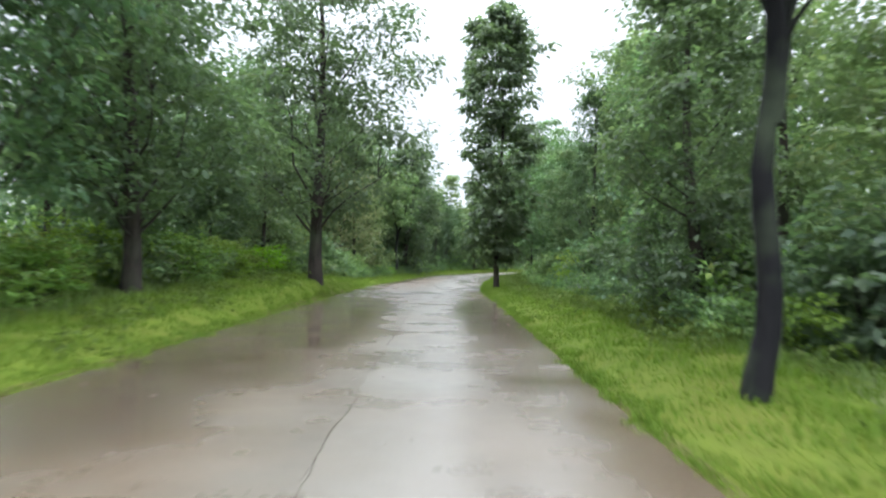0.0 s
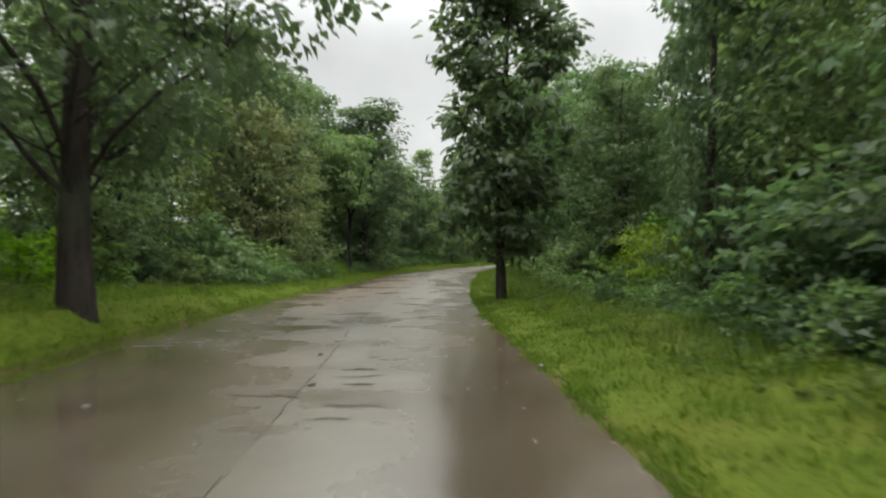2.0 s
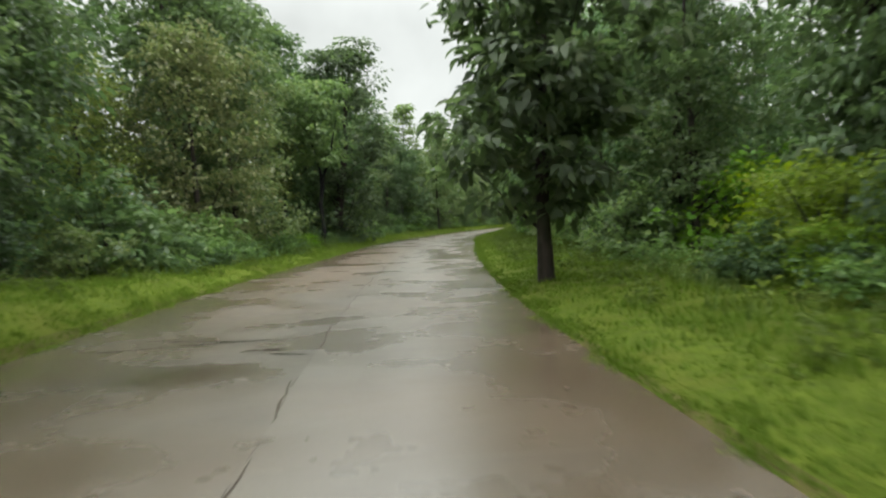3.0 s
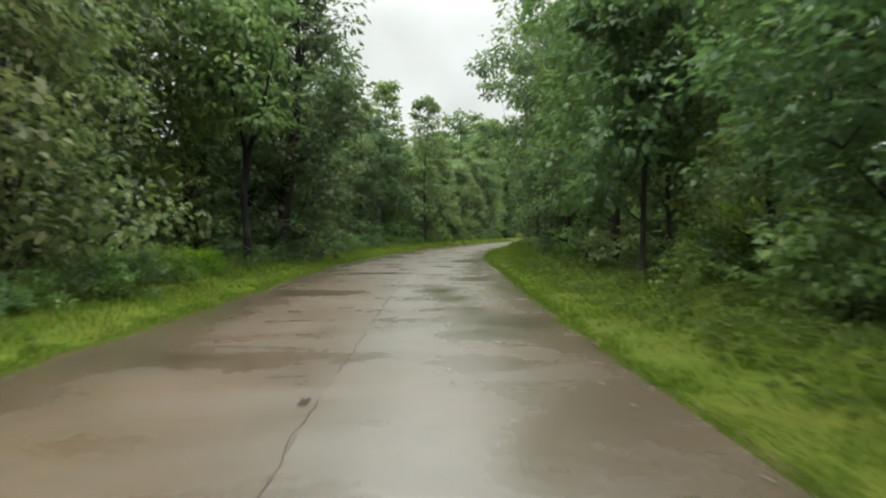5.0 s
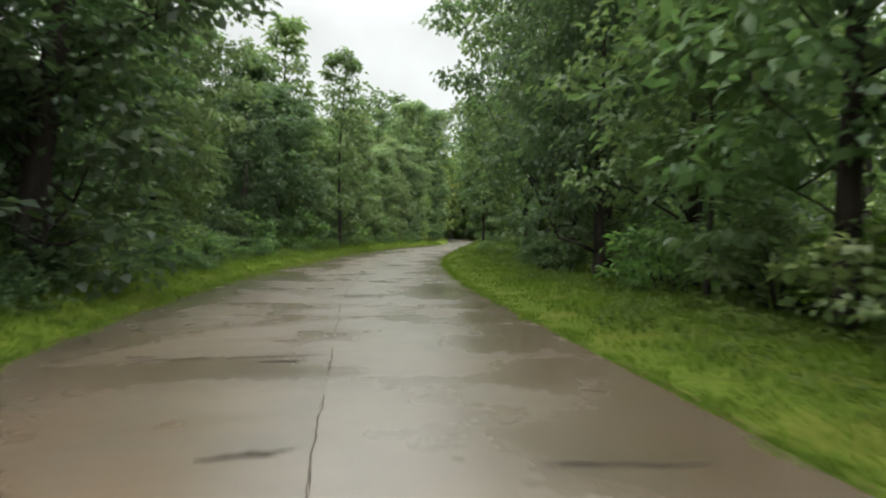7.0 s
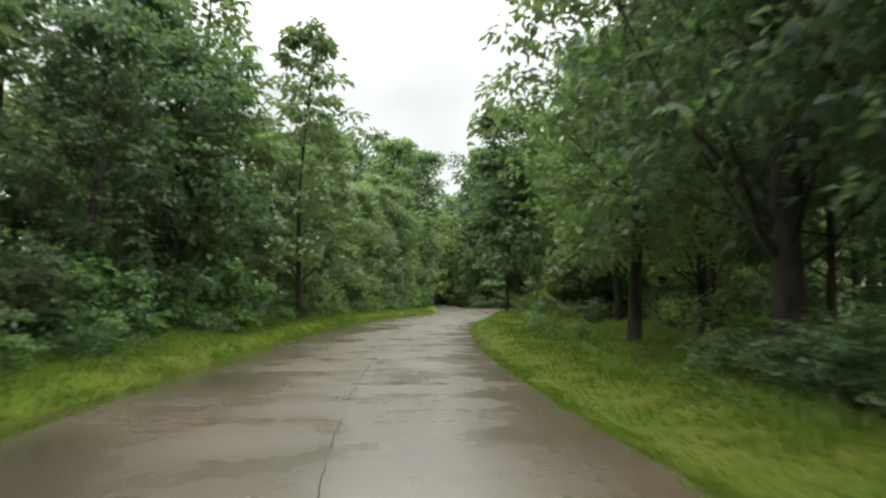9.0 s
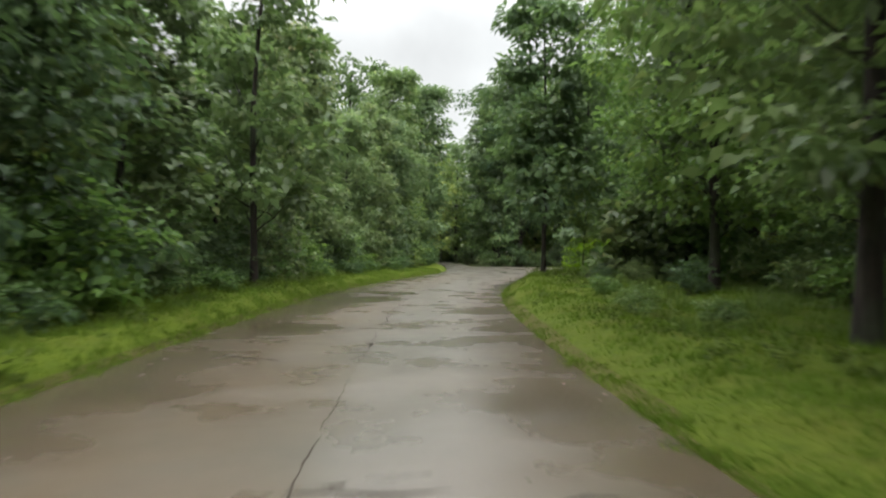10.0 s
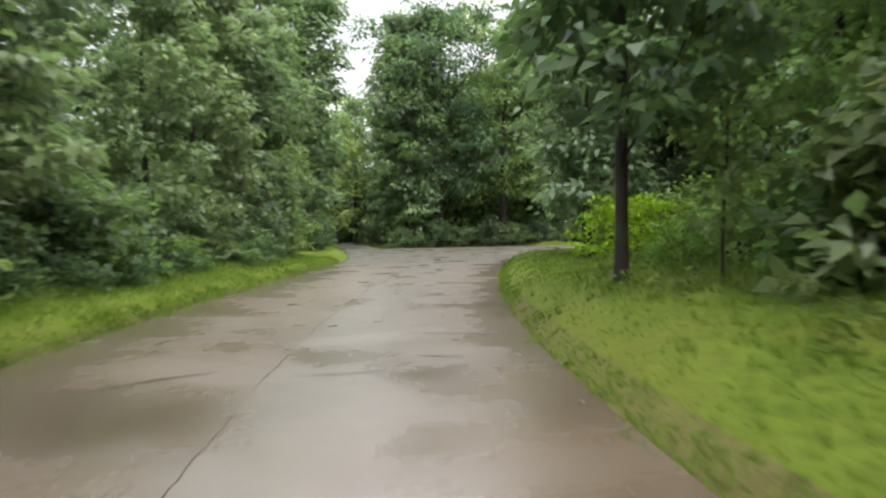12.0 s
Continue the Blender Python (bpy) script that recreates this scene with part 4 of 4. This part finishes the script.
def weeds():
    """Low broad-leaved weeds scattered through the verges."""
    r = np.random.default_rng(35)
    cs = []
    y = 4.0
    while y < 114:
        for side in (-1, 1):
            x = float(edge_l(y)) - r.uniform(0.7, 2.4) if side < 0 else float(edge_r(y)) + r.uniform(1.2, 4.2)
            for _ in range(7):
                xx, yy = x + r.normal() * 0.3, y + r.normal() * 0.3
                cs.append((xx, yy, float(height(xx, yy)) + r.uniform(0.02, 0.2)))
        y += r.uniform(0.7, 1.7)
    for _ in range(520):
        xx, yy = r.uniform(3.3, 6.4), r.uniform(9.0, 19.0)
        cs.append((xx, yy, float(height(xx, yy)) + r.uniform(0.02, 0.3)))
    for _ in range(620):
        yy = r.uniform(38.0, 60.0)
        xx = float(edge_r(yy)) + r.uniform(0.9, 4.4)
        cs.append((xx, yy, float(height(xx, yy)) + r.uniform(0.02, 0.16)))
    herbs = leaves(cs, [0.17] * len(cs), [22] * len(cs), 0.085, r, shell=0.3, droop=0.0)
    tagged(part("verge_weeds", leaf_mesh("verge_weeds", herbs), M_HERB), "low broad-leaved weeds in the grass verges", "weeds", kind="stuff")


weeds()


# ---- far woods, grass ----
def far_woods():
    r = np.random.default_rng(77)
    cs, rs, ns = [], [], []
    for side in (-1, 1):
        for y in np.arange(-60, 215, 3.0):
            x0 = float(np.interp(y, _hy, _hl)) - 29 if side < 0 else min(float(np.interp(y, _hy, _hr)) + 30, 75)
            for z in np.arange(0.8, 8.5 if y < 120 else 13, 1.7):
                cs.append((x0 + r.uniform(-3, 3), y + r.uniform(-2, 2), z + r.uniform(-0.7, 0.7)))
                rs.append(1.9)
                ns.append(22)
    for x in np.arange(-10, 76, 2.6):
        for z in np.arange(0.8, 7.0 if 42 < x < 56 else 13, 1.7):
            cs.append((x + r.uniform(-1, 1), 205 + r.uniform(-4, 4), z))
            rs.append(1.9)
            ns.append(22)
    for y in np.arange(-10, 62, 2.2):
        for z in (0.7, 2.0, 3.4):
            cs.append((float(np.interp(y, _hy, _hl)) - 16.5 + r.uniform(-2, 2), y + r.uniform(-1, 1), z))
            rs.append(1.5)
            ns.append(24)
    for x in np.arange(-36, 40, 3.0):
        for z in np.arange(0.8, 11, 1.8):
            cs.append((x, -58 + r.uniform(-3, 3), z))
            rs.append(1.9)
            ns.append(18)
    ob = part("far_woods", leaf_mesh("far_woods", leaves(cs, rs, ns, 0.85, r, shell=0.3)), M_LEAF_MID)
    tagged(ob, "dense green woods farther back from the road", "woods", kind="stuff")


far_woods()


def grass(side, n, wide, seed, material, label):
    """Short blades along one road edge."""
    r = np.random.default_rng(seed)
    y = 1.0 + 116 * r.random(n)
    off = r.random(n) ** 1.1 * (wide if side < 0 else np.interp(y, [0, 74, 82, 94, 118], [wide, 4.6, 6.5, 8.8, 10.0]))
    rim = r.random(n) < 0.22
    off = np.where(rim, 0.28 * r.random(n) - 0.02 - 0.06 * np.clip(np.sin(y * 2.9) + 0.8 * np.sin(y * 7.7 + 2) + 0.6 * np.sin(y * 17.0), -0.6, 1.4), off - 0.05)
    wob = 0.05 * np.sin(y * 2.1) + 0.05 * np.sin(y * 5.3 + 1)
    x = np.interp(y, _hy, _hl) - off - wob if side < 0 else np.interp(y, _hy, _hr) + off + wob
    tuft = 0.75 + 0.45 * np.sin(x * 4.1 + 1.3 * np.sin(y * 2.7)) * np.sin(y * 3.3 + x)
    h = (1.4 if side < 0 else 1.0) * (0.04 + 0.07 * np.clip(off / 1.4, 0, 1)) * tuft * r.uniform(0.6, 1.5, n)
    ok = ~in_branch(x, y)
    if side > 0:
        # a muddy shoulder where the grass is thin
        ok &= (off > np.interp(y, [75, 80, 98, 104], [-1.0, 0.55, 0.55, -1.0]) * r.uniform(0.3, 1.3, n)) | (r.random(n) < 0.4)
    x, y, h = x[ok], y[ok], h[ok]
    n = len(x)
    a = r.uniform(0, 2 * math.pi, n)
    d = np.stack([np.cos(a), np.sin(a), np.zeros(n)], -1)
    t = np.stack([-np.sin(a), np.cos(a), np.zeros(n)], -1)
    w = (0.006 + 0.008 * r.random(n))[:, None]
    base = np.stack([x, y, np.maximum(height(x, y), -0.01) - 0.01], -1)
    tip = base + np.array([0, 0, 1.0]) * h[:, None] + d * (h * r.uniform(0.2, 0.9, n))[:, None]
    verts = np.stack([base - t * w, base + t * w, tip], 1).reshape(-1, 3)
    faces = np.arange(n)[:, None] * 3 + np.array([[0, 1, 2]])
    tagged(part("verge_grass", mesh_of("verge_grass", verts, faces), material), label, "grass", kind="stuff")


grass(-1, 190000, 3.2, 9, M_GRASS_LEFT, "bright green grass along a road edge")
grass(1, 260000, 4.2, 10, M_GRASS, "short green grass along a road edge")


def tall_grass():
    """Patches of long arching grass and stalks between the mown verge and the trees."""
    r = np.random.default_rng(21)
    bx, by, bh = [], [], []
    for side, y0, y1, o0, o1, n, h0 in ((-1, 45, 60, 1.6, 5.0, 12000, 0.66), (-1, 5, 30, 2.2, 4.6, 9000, 0.4), (-1, 60, 78, 1.5, 3.2, 5000, 0.32), (-1, 78, 114, 1.3, 2.6, 7000, 0.24),
                                        (1, 6, 36, 1.9, 4.4, 9000, 0.3), (1, 36, 62, 2.6, 4.8, 8000, 0.26), (1, 62, 84, 2.2, 5.2, 8000, 0.3), (1, 78, 102, 3.0, 11.0, 20000, 0.34)):
        y = r.uniform(y0, y1, n)
        o = r.uniform(o0, o1, n) + 0.35 * np.sin(y * 1.3)
        x = np.interp(y, _hy, _hl) - o if side < 0 else np.interp(y, _hy, _hr) + o
        clump = np.sin(x * 2.3 + 1.7 * np.sin(y * 1.1)) * np.sin(y * 1.9 + x * 0.8)
        ok = clump > r.uniform(-0.5, 0.6, n)
        bx.append(x[ok])
        by.append(y[ok])
        bh.append((h0 * r.uniform(0.4, 1.2, n) * (0.8 + 0.4 * clump))[ok])
    x, y, h = np.concatenate(bx), np.concatenate(by), np.concatenate(bh)
    n = len(x)
    a = r.uniform(0, 2 * math.pi, n)
    d = np.stack([np.cos(a), np.sin(a), 0 * a], -1)
    t = np.stack([-np.sin(a), np.cos(a), 0 * a], -1)
    w = r.uniform(0.005, 0.012, n)[:, None]
    base = np.stack([x, y, height(x, y) - 0.02], -1)
    lean = (h * r.uniform(0.1, 0.45, n))[:, None]
    mid = base + np.array([0, 0, 0.62]) * h[:, None] + d * lean * 0.5
    tip = base + np.array([0, 0, 0.9]) * h[:, None] + d * lean * 1.6
    verts = np.stack([base - t * w, base + t * w, mid + t * w * 0.8, mid - t * w * 0.8, tip], 1).reshape(-1, 3)
    i = np.arange(n)[:, None] * 5
    faces = np.concatenate([i + np.array([[0, 1, 2]]), i + np.array([[0, 2, 3]]), i + np.array([[3, 2, 4]])], 1).reshape(-1, 3)
    tagged(part("tall_grass", mesh_of("tall_grass", verts, faces), M_GRASS_TALL), "long fresh green grass in front of the trees", "grass", kind="stuff")


tall_grass()


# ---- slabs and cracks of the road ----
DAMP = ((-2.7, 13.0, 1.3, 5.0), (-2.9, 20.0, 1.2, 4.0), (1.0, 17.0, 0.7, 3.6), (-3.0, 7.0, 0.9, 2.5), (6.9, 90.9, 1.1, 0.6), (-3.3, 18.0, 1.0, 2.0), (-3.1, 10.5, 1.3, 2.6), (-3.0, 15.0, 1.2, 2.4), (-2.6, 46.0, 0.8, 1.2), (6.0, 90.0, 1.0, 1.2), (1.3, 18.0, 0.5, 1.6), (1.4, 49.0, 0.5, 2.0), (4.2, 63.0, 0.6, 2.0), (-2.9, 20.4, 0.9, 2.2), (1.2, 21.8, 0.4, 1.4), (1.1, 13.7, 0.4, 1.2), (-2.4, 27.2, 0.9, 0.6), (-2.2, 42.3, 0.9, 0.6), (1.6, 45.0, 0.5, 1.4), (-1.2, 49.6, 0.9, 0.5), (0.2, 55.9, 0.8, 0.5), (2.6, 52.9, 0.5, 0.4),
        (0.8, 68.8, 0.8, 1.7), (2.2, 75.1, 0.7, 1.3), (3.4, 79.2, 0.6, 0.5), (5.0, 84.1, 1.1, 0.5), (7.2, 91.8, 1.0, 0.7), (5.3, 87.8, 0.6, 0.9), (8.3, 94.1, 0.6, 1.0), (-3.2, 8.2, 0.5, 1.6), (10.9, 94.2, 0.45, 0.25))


def damp_and_mirror(x, y):
    """Where water stands: the hollows and, less so, the road edges, where dark tree reflections are painted in too."""
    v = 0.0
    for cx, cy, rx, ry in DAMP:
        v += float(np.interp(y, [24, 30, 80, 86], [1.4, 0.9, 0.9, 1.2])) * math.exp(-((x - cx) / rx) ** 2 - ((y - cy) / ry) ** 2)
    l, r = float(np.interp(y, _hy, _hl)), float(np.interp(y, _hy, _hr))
    # darker margins: wet, with the trees' reflection put into the colour
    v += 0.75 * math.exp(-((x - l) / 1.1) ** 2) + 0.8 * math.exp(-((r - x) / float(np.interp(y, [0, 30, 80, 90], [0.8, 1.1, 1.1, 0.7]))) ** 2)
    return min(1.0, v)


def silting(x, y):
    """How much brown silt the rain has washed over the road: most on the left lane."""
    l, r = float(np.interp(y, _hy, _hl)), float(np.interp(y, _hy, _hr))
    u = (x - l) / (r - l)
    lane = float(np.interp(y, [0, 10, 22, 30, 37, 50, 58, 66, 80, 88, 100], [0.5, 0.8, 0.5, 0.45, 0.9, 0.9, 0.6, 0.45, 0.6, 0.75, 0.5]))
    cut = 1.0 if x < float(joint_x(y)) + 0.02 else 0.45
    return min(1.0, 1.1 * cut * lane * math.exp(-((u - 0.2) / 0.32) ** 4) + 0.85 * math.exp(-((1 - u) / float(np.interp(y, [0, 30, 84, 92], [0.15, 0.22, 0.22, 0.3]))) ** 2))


def pale_sheen(x, y):
    """How pale the concrete is: the lane beyond the seam, with the sky's reflection painted in, up to its soaked edge.
    """
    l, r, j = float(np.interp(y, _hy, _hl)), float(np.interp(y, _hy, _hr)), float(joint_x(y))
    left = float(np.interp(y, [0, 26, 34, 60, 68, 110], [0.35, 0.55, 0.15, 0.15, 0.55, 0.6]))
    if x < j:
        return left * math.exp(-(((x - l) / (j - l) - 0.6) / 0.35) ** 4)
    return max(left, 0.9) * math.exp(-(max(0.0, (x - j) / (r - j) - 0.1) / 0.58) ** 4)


def slab(y0, y1, lo, hi, z):
    """A concrete slab with chamfered edges between two curves."""
    g = 0.0012
    ys = np.linspace(y0 + g, y1 - g, 11)
    a, b = lo(ys) + 0.0008, hi(ys) - 0.0008
    m = 12
    bm = bmesh.new()
    lay, film, paled = [bm.verts.layers.float.new(q) for q in ("damp_mirror", "silt", "paled")]
    grid = []
    for x0, x1, y in zip(a, b, ys):
        rowv = []
        for k in range(m + 1):
            x = x0 + (x1 - x0) * k / m
            v = bm.verts.new((x, y, z))
            v[lay], v[film], v[paled] = damp_and_mirror(x, y), silting(x, y), pale_sheen(x, y)
            rowv.append(v)
        grid.append(rowv)
    for i in range(len(ys) - 1):
        for k in range(m):
            bm.faces.new((grid[i][k], grid[i][k + 1], grid[i + 1][k + 1], grid[i + 1][k]))
    rim = grid[0] + [q[-1] for q in grid[1:]] + grid[-1][-2::-1] + [q[0] for q in grid[-2:0:-1]]
    low = []
    for v in rim:
        w = bm.verts.new((v.co.x, v.co.y, z - 0.06))
        w[lay], w[film], w[paled] = v[lay], v[film], v[paled]
        low.append(w)
    n = len(rim)
    for i in range(n):
        bm.faces.new((rim[i], low[i], low[(i + 1) % n], rim[(i + 1) % n]))
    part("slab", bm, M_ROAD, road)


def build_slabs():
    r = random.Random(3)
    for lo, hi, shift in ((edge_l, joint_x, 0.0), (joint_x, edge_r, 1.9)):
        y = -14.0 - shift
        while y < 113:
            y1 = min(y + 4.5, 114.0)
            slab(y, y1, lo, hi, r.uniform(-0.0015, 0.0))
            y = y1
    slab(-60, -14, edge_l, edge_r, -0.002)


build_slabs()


def crack(x0, y0, x1, y1, width, r, dirt=M_GAP):
    """A thin jagged crack filled with dirt."""
    n = max(5, int(math.hypot(x1 - x0, y1 - y0) / 0.12))
    bm = bmesh.new()
    d = Vector((x1 - x0, y1 - y0, 0)).normalized()
    s = Vector((-d.y, d.x, 0))
    low, high, off = [], [], 0.0
    for i in range(n + 1):
        u = i / n
        off = off * 0.75 + r.uniform(-0.03, 0.03) * (1.0 if dirt is M_GAP else 0.5)
        w = width * r.uniform(0.4, 1.3) * min(1.0, 6 * u, 6 * (1 - u)) + 0.002
        p = Vector((x0 + (x1 - x0) * u, y0 + (y1 - y0) * u, 0.003)) + s * off
        low.append(bm.verts.new(p - s * w))
        high.append(bm.verts.new(p + s * w))
    for i in range(n):
        bm.faces.new((low[i], low[i + 1], high[i + 1], high[i]))
    part("crack", bm, dirt, road, "dark open crack")


r = random.Random(8)
for x0, y0, x1, y1 in (
    (-0.5, 20.6, 0.05, 20.5), (-1.4, 16.4, -0.7, 16.8), (-0.6, 15.1, 0.3, 14.9), (0.8, 15.8, 1.6, 16.0), (-3.4, 28.5, -1.1, 28.8), (-0.6, 21.9, 0.0, 22.0),
    (-0.6, 20.0, -0.2, 20.0), (-1.6, 21.1, -0.7, 20.9), (-3.0, 29.1, -1.7, 28.7), (-1.3, 27.9, -0.9, 27.7), (-2.3, 43.1, -0.6, 42.8), (-2.1, 49.4, 0.0, 49.3),
    (-0.8, 56.6, 1.1, 56.6), (-1.0, 52.5, -0.1, 52.8), (2.0, 52.9, 3.0, 52.7), (0.4, 53.4, 0.7, 53.5), (4.3, 76.3, 5.2, 76.1), (5.7, 75.8, 6.1, 75.8)):
    crack(x0, y0, x1, y1, 0.019, r)
for x0, y0, x1, y1 in (
    (4.3, 74.4, 4.7, 74.3), (5.0, 74.2, 5.3, 74.1), (3.7, 81.4, 4.5, 80.8), (6.4, 84.5, 7.5, 84.0), (7.2, 86.4, 7.5, 86.3), (9.4, 89.9, 10.1, 89.2),
    (8.3, 95.0, 9.3, 95.3), (8.8, 97.3, 9.2, 97.6), (11.7, 96.7, 12.6, 96.1), (11.2, 95.2, 11.6, 94.9), (1.3, 71.2, 1.9, 71.1)):
    crack(x0, y0, x1, y1, 0.022, r)
for x0, y0, x1, y1 in (
    (0.7, 16.2, 1.4, 16.3), (0.6, 15.6, 1.1, 15.7), (0.5, 14.7, 1.4, 14.6), (-0.9, 41.3, -0.5, 41.3),
    (8.0, 83.5, 9.0, 83.3), (4.5, 84.6, 6.3, 83.9), (6.5, 92.4, 8.6, 91.9), (9.8, 94.8, 10.7, 94.6), (4.2, 74.3, 4.9, 74.2)):
    crack(x0, y0, x1, y1, 0.013, r)


def spall(x, y, half, deep):
    """A shallow hollow where the concrete has chipped away, full of wet dirt."""
    bm = bmesh.new()
    k = 18
    hub = bm.verts.new((x, y, 0.0034))
    rim = []
    for i in range(k):
        a, q = 2 * math.pi * i / k, r.uniform(0.25, 1.25)
        rim.append(bm.verts.new((x + math.cos(a) * half * q, y + math.sin(a) * deep * 0.7 * q, 0.0034)))
    for i in range(k):
        bm.faces.new((hub, rim[i], rim[(i + 1) % k]))
    part("spall", bm, M_CHIP, road, "dark chipped hollow in the concrete")


for x, y, half, deep in (
    (-0.95, 23.6, 0.05, 0.2), (-0.35, 22.4, 0.2, 0.1), (-0.3, 21.5, 0.2, 0.07), (-0.75, 21.5, 0.05, 0.2), (-0.45, 40.4, 0.05, 0.22),
    (0.4, 53.45, 0.3, 0.1), (0.5, 52.1, 0.12, 0.12), (-0.75, 56.8, 0.15, 0.1), (0.6, 56.3, 0.35, 0.1), (5.75, 82.0, 0.05, 0.32), (4.6, 76.35, 0.1, 0.05), (-1.4, 28.1, 0.3, 0.14)):
    spall(x, y, half, deep)
# the ragged seam between the two lanes
y = -6.0
while y < 112:
    y1 = y + r.uniform(1.0, 3.5)
    crack(float(joint_x(y)), y, float(joint_x(y1)), y1, r.uniform(0.003, 0.008) * (1.2 if 81 < y < 89 else 0.8), r, M_GAP if 81 < y < 89 else M_SEAM)
    y = y1 + r.uniform(0.0, 1.2)


def stone(x, y, size, seed):
    """A small rounded stone lying on the road."""
    bm = bmesh.new()
    bmesh.ops.create_icosphere(bm, subdivisions=2, radius=size)
    rr = random.Random(seed)
    for v in bm.verts:
        v.co *= rr.uniform(0.82, 1.12)
        v.co.z = v.co.z * 0.55 + size * 0.4
    ob = part("stone", bm, M_STONE)
    ob.matrix_basis = pose(x, y, 0.0, 0, 0, seed * 40)
    tagged(ob, "small pale stone lying at the road edge", "stone", "stones")


for k, (x, y, q) in enumerate(((-2.55, 20.6, 0.035), (1.74, 22.4, 0.045), (-3.2, 24.3, 0.035), (-3.4, 25.0, 0.03), (6.5, 74.8, 0.03))):
    stone(x, y, q, k + 1)


def litter():
    """Fallen leaves on the wet road."""
    rr = np.random.default_rng(44)
    n = 260
    y = rr.uniform(2, 108, n)
    u = np.where(rr.random(n) < 0.7, rr.beta(0.5, 3.0, n), rr.random(n))
    u = np.where(rr.random(n) < 0.5, u, 1 - u)
    x = edge_l(y) + (edge_r(y) - edge_l(y)) * u
    a = rr.uniform(0, 6.28, n)
    s = rr.uniform(0.018, 0.045, n)
    d, w = np.stack([np.cos(a), np.sin(a), 0 * a], -1) * s[:, None], np.stack([-np.sin(a), np.cos(a), 0 * a], -1) * s[:, None] * 0.5
    p = np.stack([x, y, np.full(n, 0.008)], -1)
    up = np.array([0, 0, 1.0]) * (s * 0.25)[:, None]
    verts = np.stack([p - d, p + w + up, p + d, p - w + up], 1).reshape(-1, 3)
    i = np.arange(n)[:, None] * 4
    faces = np.concatenate([i + np.array([[0, 2, 1]]), i + np.array([[0, 3, 2]])], 1).reshape(-1, 3)
    tagged(part("fallen_leaves", mesh_of("fallen_leaves", verts, faces), M_LITTER), "brown fallen leaves scattered on the wet road", "fallen leaves", kind="stuff")


litter()
